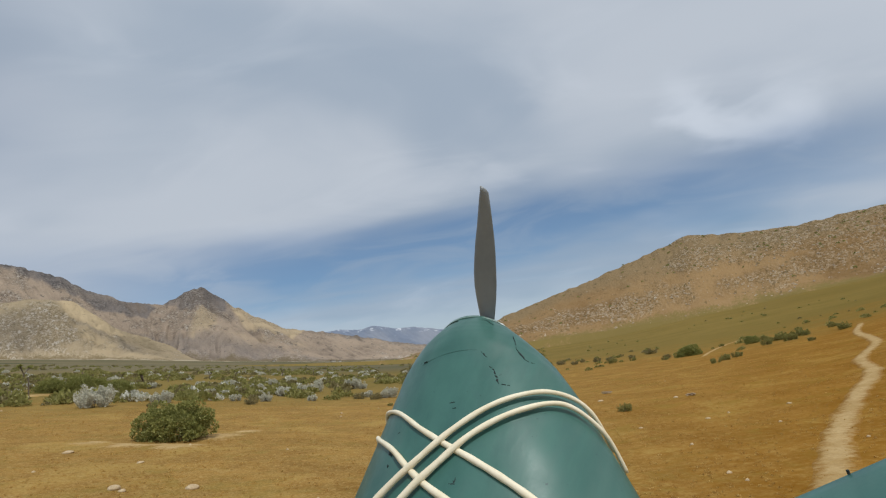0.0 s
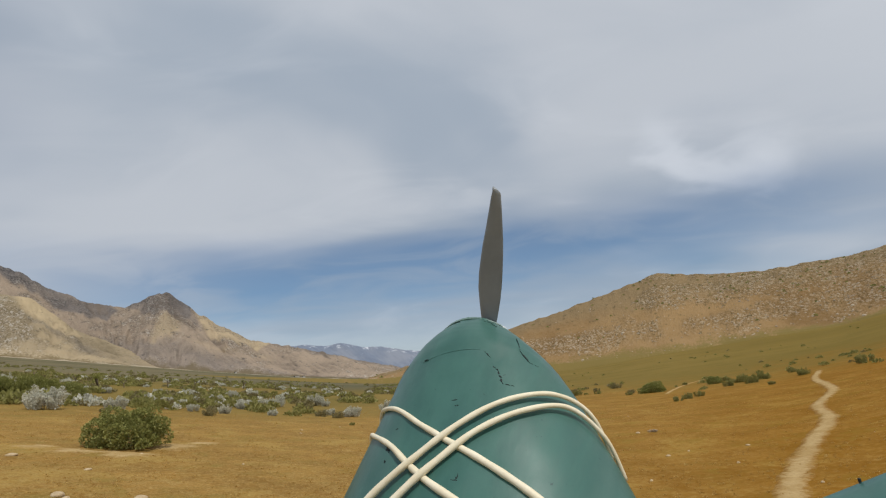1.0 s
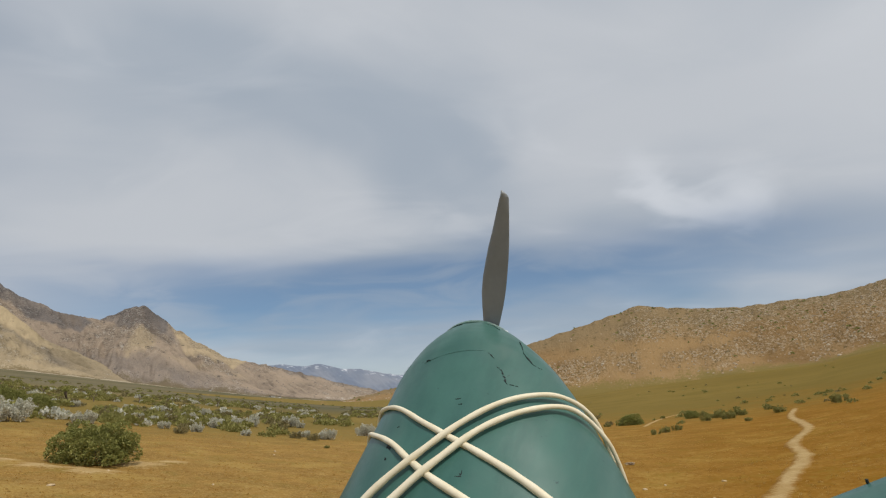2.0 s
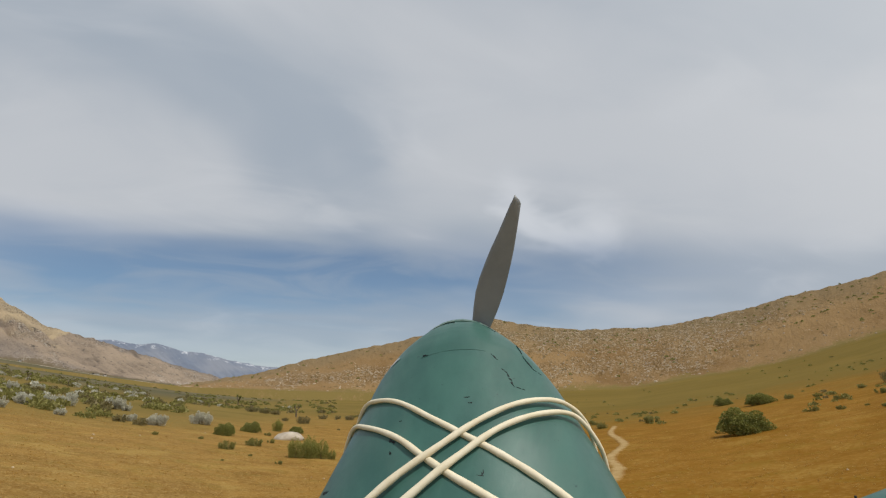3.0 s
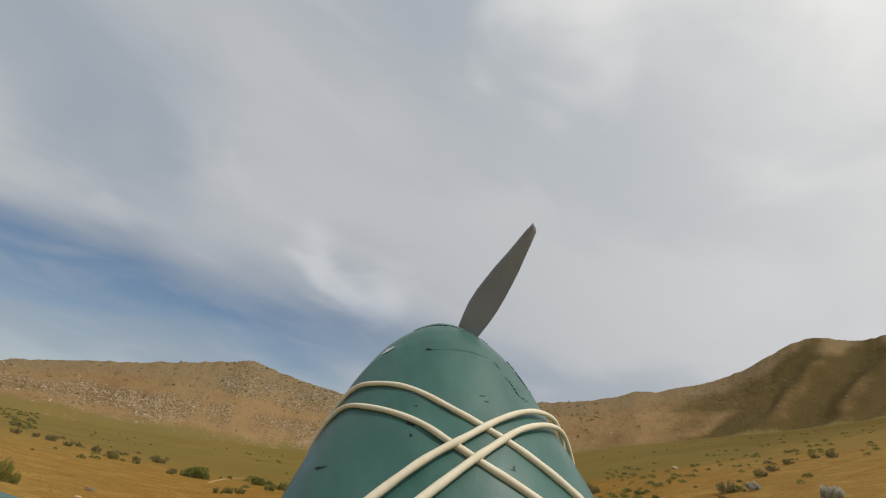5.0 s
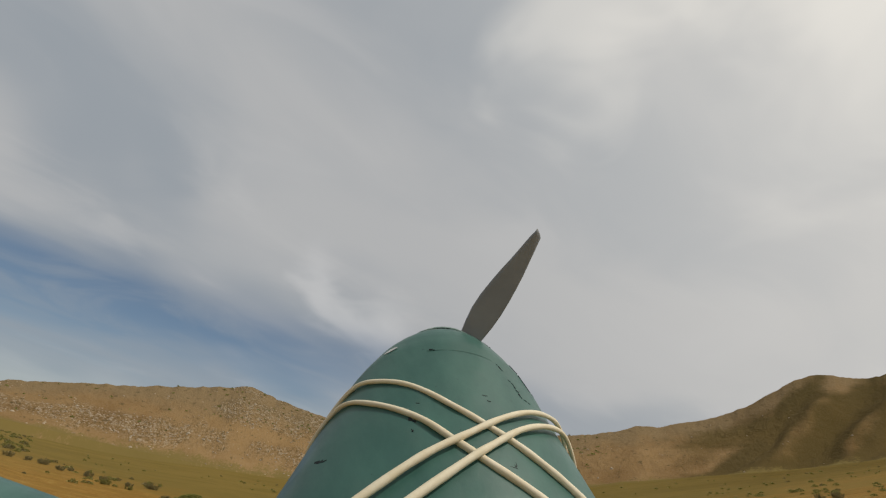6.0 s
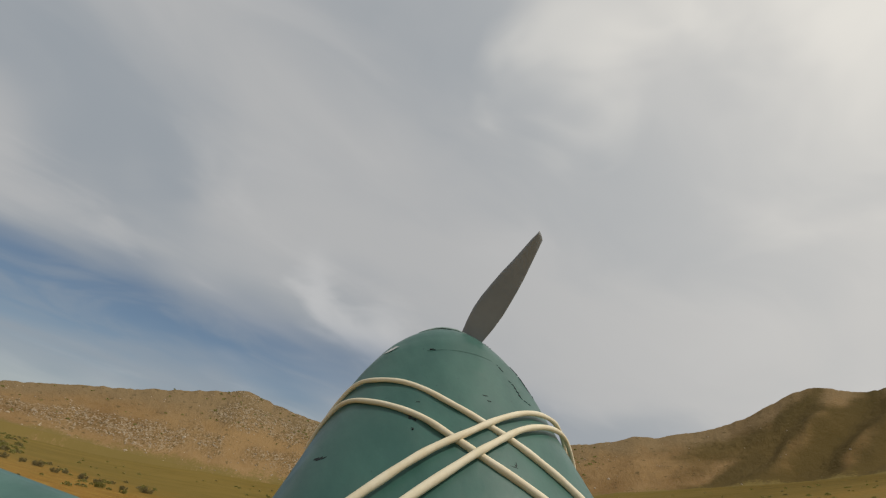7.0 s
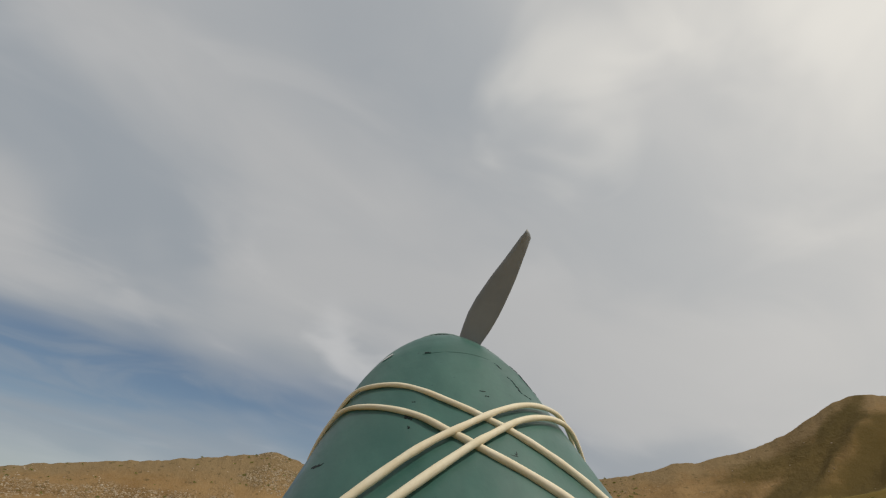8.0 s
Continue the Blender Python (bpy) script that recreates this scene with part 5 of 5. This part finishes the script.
def make_aircraft():
    plane = new("model_aircraft")
    plane.matrix_world = aim(0, 0, EYE, *REF)
    tagged(plane, "worn teal model aircraft nose with crossed cream rubber bands", "model aircraft")
    rng = random.Random(4)
    zs = np.concatenate([np.linspace(0.14, 0.366, 40), np.linspace(0.3675, 0.3998, 26)])
    skin = []
    for z in zs:
        loop = []
        for k in range(96):
            a = k * 3.75
            dent = 0.0004 * noise.noise((z * 90, a * 0.06, 1.0)) + 0.0010 * noise.noise((z * 22, a * 0.045, 5.0))
            loop.append(nose_point(a, float(z), dent))
        skin.append(loop)
    centre = Vector((0.0062, -0.0864, -0.4012))
    skin.append([centre + (p - centre) * 0.93 for p in skin[-1]])
    loft("fuselage", skin, TEAL, plane)
    # chipped front lip, a thin ring a little proud of the paint
    lip = [[nose_point(a * 3.75, z, 0.0005 + 0.0005 * noise.noise((a * 0.8, 2, 2))) for a in range(96)] for z in (0.3978, 0.4000)]
    lip.append([centre + (p - centre) * 0.95 + Vector((0, 0, -0.0006)) for p in lip[-1]])
    loft("cowl_lip", lip, WORN, plane, "chipped teal lip round the nose opening")
    # wings, swept a little forward and raised toward the tips
    for side in (-1, 1):
        sections = []
        for x in (0.08, 0.13, 0.18, 0.23, 0.27, 0.30, 0.308):
            y = -0.1260 + (x - 0.182) * 0.14 - (0.014 if side > 0 else 0.013)
            front = 0.289 + (x - 0.182) * 0.26
            chord, thick = (0.17, 0.020) if x < 0.305 else (0.15, 0.010)
            loop = []
            for k in range(28):
                c = 0.5 - 0.5 * math.cos(k / 14 * math.pi)
                up = thick * (1.5 * math.sqrt(c) - 0.6 * c - 0.9 * c * c) * (0.55 if k <= 14 else -0.45)
                loop.append(Vector((side * x + 0.004, y + up, -(front - c * chord))))
            sections.append(loop)
        wing = loft("wing", sections, TEAL, plane)
        if side > 0:
            foot = sections[2][1].lerp(sections[3][1], 0.25)
            tube("wing_pin", [foot, foot + Vector((0, 0.0008, -0.0002)), foot + Vector((0, 0.0016, -0.0003))], 0.0006, SCUFF, wing, "small black pin on the wing edge", 8)
            scratch = [sections[3][4].lerp(sections[4][5], f) + Vector((0, 0.0003, 0)) for f in (0.0, 0.5, 1.0)]
            tube("scratch", scratch, 0.00025, METAL, wing, "thin pale scratch in the paint", 5)
    # propeller: two blades with cut tips on a small hub
    hub = Vector((0.0062, -0.0853, -0.4050))
    prop = part("propeller_hub", bmesh.new(), BLADE, plane)
    bm = bmesh.new()
    bmesh.ops.create_cone(bm, cap_ends=True, segments=24, radius1=0.010, radius2=0.008, depth=0.012, matrix=Matrix.Translation(hub))
    bm.to_mesh(prop.data)
    bm.free()
    # along the blade: left and right edge and height
    marks = ((0.0110, 0.0190, -0.0760), (0.0122, 0.0232, -0.0640), (0.0133, 0.0282, -0.0535), (0.0147, 0.0327, -0.0432), (0.0166, 0.0365, -0.0329), (0.0199, 0.0396, -0.0225), (0.0242, 0.0424, -0.0122),
             (0.0288, 0.0449, -0.0018), (0.0340, 0.0469, 0.0085), (0.0388, 0.0489, 0.0188), (0.0436, 0.0508, 0.0292))
    for turn in (BLADE_TURN, BLADE_TURN + 180):
        spin = Matrix.Translation(hub) @ Matrix.Rotation(radians(turn), 4, "Z") @ Matrix.Diagonal((1, BLADE_LONG, 1, 1)) @ Matrix.Translation(-hub)
        loops = []
        for i, (xl, xr, y) in enumerate(marks + ((0.0452, 0.0499, 0.0318), (0.0466, 0.0474, 0.0350))):
            twist = 0.55 - 0.04 * i
            loop = []
            for k in range(16):
                a = k * math.tau / 16
                c = 0.5 - 0.5 * math.cos(a)
                th = 0.0013 * math.sin(a) * (1.3 - c)
                x = xl + (xr - xl) * c
                loop.append(spin @ Vector((x, y + 0.0004 * math.sin(a), hub.z + (c - 0.5) * (xr - xl) * math.tan(twist) + th)))
            loops.append(loop)
        loft("blade", loops, BLADE, prop)
    # rubber bands: turn from the top and distance ahead; thinner where they are stretched toward the nose
    for lift, cord in UNDER_BANDS + OVER_BANDS:
        tube("rubber_band", [nose_point(t, z, lift) for t, z in cord], [0.0013 + max(0.0, 0.345 - z) * 0.011 for t, z in cord], RUBBER, plane, "stretched cream rubber band", 10)
    # black cracks where the paint is torn: jagged slivers from one skin point to another
    for t0, q0, t1, q1, wide in CRACKS:
        bm = bmesh.new()
        girth = float(np.interp((q0 + q1) / 2, NOSE_Z, NOSE_R))
        along = Vector((girth * radians(t1 - t0), 2.0 * (q1 - q0)))
        across = Vector((-along.y, along.x)).normalized()
        n = 8
        rows = []
        for k in range(n + 1):
            f = k / n
            w = wide * 0.00042 * (math.sin(math.pi * (0.04 + 0.92 * f)) * rng.uniform(0.3, 1.9) + 0.05)
            off = rng.uniform(-0.5, 0.5) * wide * 0.0009
            t, q = t0 + (t1 - t0) * f, q0 + (q1 - q0) * f
            row = []
            for side, lift in ((-1, -0.0004), (-1, 0.0003), (1, 0.0003), (1, -0.0004)):
                d = off + side * w
                row.append(bm.verts.new(nose_point(t + math.degrees(across.x * d / girth), q + across.y * d * 0.5, lift)))
            rows.append(row)
        for a, b in zip(rows, rows[1:]):
            if rng.random() < 0.22 and wide < 1.5:
                continue
            for k in range(3):
                bm.faces.new((a[k], a[k + 1], b[k + 1], b[k]))
        bmesh.ops.recalc_face_normals(bm, faces=bm.faces)
        part("paint_crack", bm, SCUFF, plane, "thin black crack in the paint")
    # seam round the nose where the cowl is glued on, and a bare chip beside it
    ring = [nose_point(a, 0.3606 + 0.00001 * abs(a) + 0.0004 * math.sin(a * 0.11), 0.0) for a in range(-14, 22, 3)]
    tube("seam", ring, 0.0001, SEAM, plane, "thin pale glue seam across the cowl", 5)
    bm = bmesh.new()
    rim = [bm.verts.new(nose_point(-35 + 4.5 * math.cos(k * 0.7) * rng.uniform(0.6, 1.2), 0.3724 + 0.0018 * math.sin(k * 0.7) * rng.uniform(0.7, 1.2), 0.0006)) for k in range(9)]
    bm.faces.new(rim)
    bmesh.ops.recalc_face_normals(bm, faces=bm.faces)
    part("paint_chip", bm, METAL, plane, "small bare white chip in the paint")
    # curled flakes of torn skin along the front lip
    for k in range(26):
        a = -78 + k * 6.2 + rng.uniform(-3, 3)
        bm = bmesh.new()
        w, h = rng.uniform(2, 5), rng.uniform(0.0003, 0.0010)
        lo = [bm.verts.new(nose_point(a + d, 0.3985, 0.0004)) for d in (-w, 0, w)]
        hi = [bm.verts.new(nose_point(a + d * 0.7 + rng.uniform(-1, 1), 0.4004, h * q)) for d, q in ((-w, 0.5), (0, 1.0), (w, 0.6))]
        for q in range(2):
            bm.faces.new((lo[q], lo[q + 1], hi[q + 1], hi[q]))
        part("torn_flake", bm, METAL if k % 3 == 0 else WORN, plane)


BLADE_TURN, BLADE_LONG = -7.0, 0.96
UNDER_BANDS = (
    (0.0012, ((-98, 0.3599), (-74, 0.3589), (-48.6, 0.3538), (-31.6, 0.3428), (-16.7, 0.3298), (-3.1, 0.3134), (7.9, 0.3009), (14.8, 0.2943), (22.5, 0.2872), (29.7, 0.2805), (39.7, 0.2712), (55.7, 0.2582))),
    (0.0012, ((-98, 0.3498), (-74, 0.3488), (-49.6, 0.343), (-29.3, 0.3247), (-13.4, 0.3065), (-4, 0.2918), (4.1, 0.2796), (14.6, 0.2671), (24.6, 0.2552), (40.6, 0.2385))),
)
OVER_BANDS = (
    (0.0036, ((98, 0.3545), (74, 0.3535), (58.5, 0.3486), (41.8, 0.3384), (24.4, 0.3232), (10.9, 0.3076), (0.3, 0.2931), (-9.4, 0.2812), (-17.6, 0.2697), (-27.6, 0.2557), (-43.6, 0.236))),
    (0.0036, ((98, 0.3463), (74, 0.3453), (52.8, 0.3397), (32.8, 0.3229), (17.3, 0.3057), (6.5, 0.289), (-2.8, 0.2734), (-18.2, 0.2472), (-34.2, 0.2232))),
)
CRACKS = ((21.2, 0.3599, 23.7, 0.3558, 0.6), (24.1, 0.3504, 26.4, 0.3474, 0.9), (26.4, 0.3474, 27.3, 0.3392, 1.3), (27.3, 0.3392, 31.8, 0.3398, 0.5), (43.7, 0.3816, 40.6, 0.3677, 0.45),
          (40.6, 0.3677, 43.9, 0.3618, 1.0), (43.9, 0.3618, 49.5, 0.3627, 0.5), (-13.3, 0.3615, -9.7, 0.3602, 1), (-13.9, 0.3381, -11.8, 0.3375, 1.1), (7.3, 0.3259, 9.5, 0.3262, 0.9),
          (8.7, 0.3226, 10.5, 0.3228, 0.8), (-14.9, 0.3179, -13.7, 0.3172, 1), (-16.5, 0.3091, -14, 0.3044, 1.8), (-15, 0.3003, -14.1, 0.2989, 1), (-44.1, 0.3058, -38.4, 0.301, 2),
          (10.9, 0.2906, 11, 0.2803, 1.4), (9.3, 0.2812, 12.2, 0.2809, 0.8), (-12.5, 0.3979, 1, 0.3942, 0.8), (24.7, 0.3916, 30.8, 0.3916, 1), (29.1, 0.3916, 32.3, 0.3869, 0.9))
make_aircraft()
make_branches()
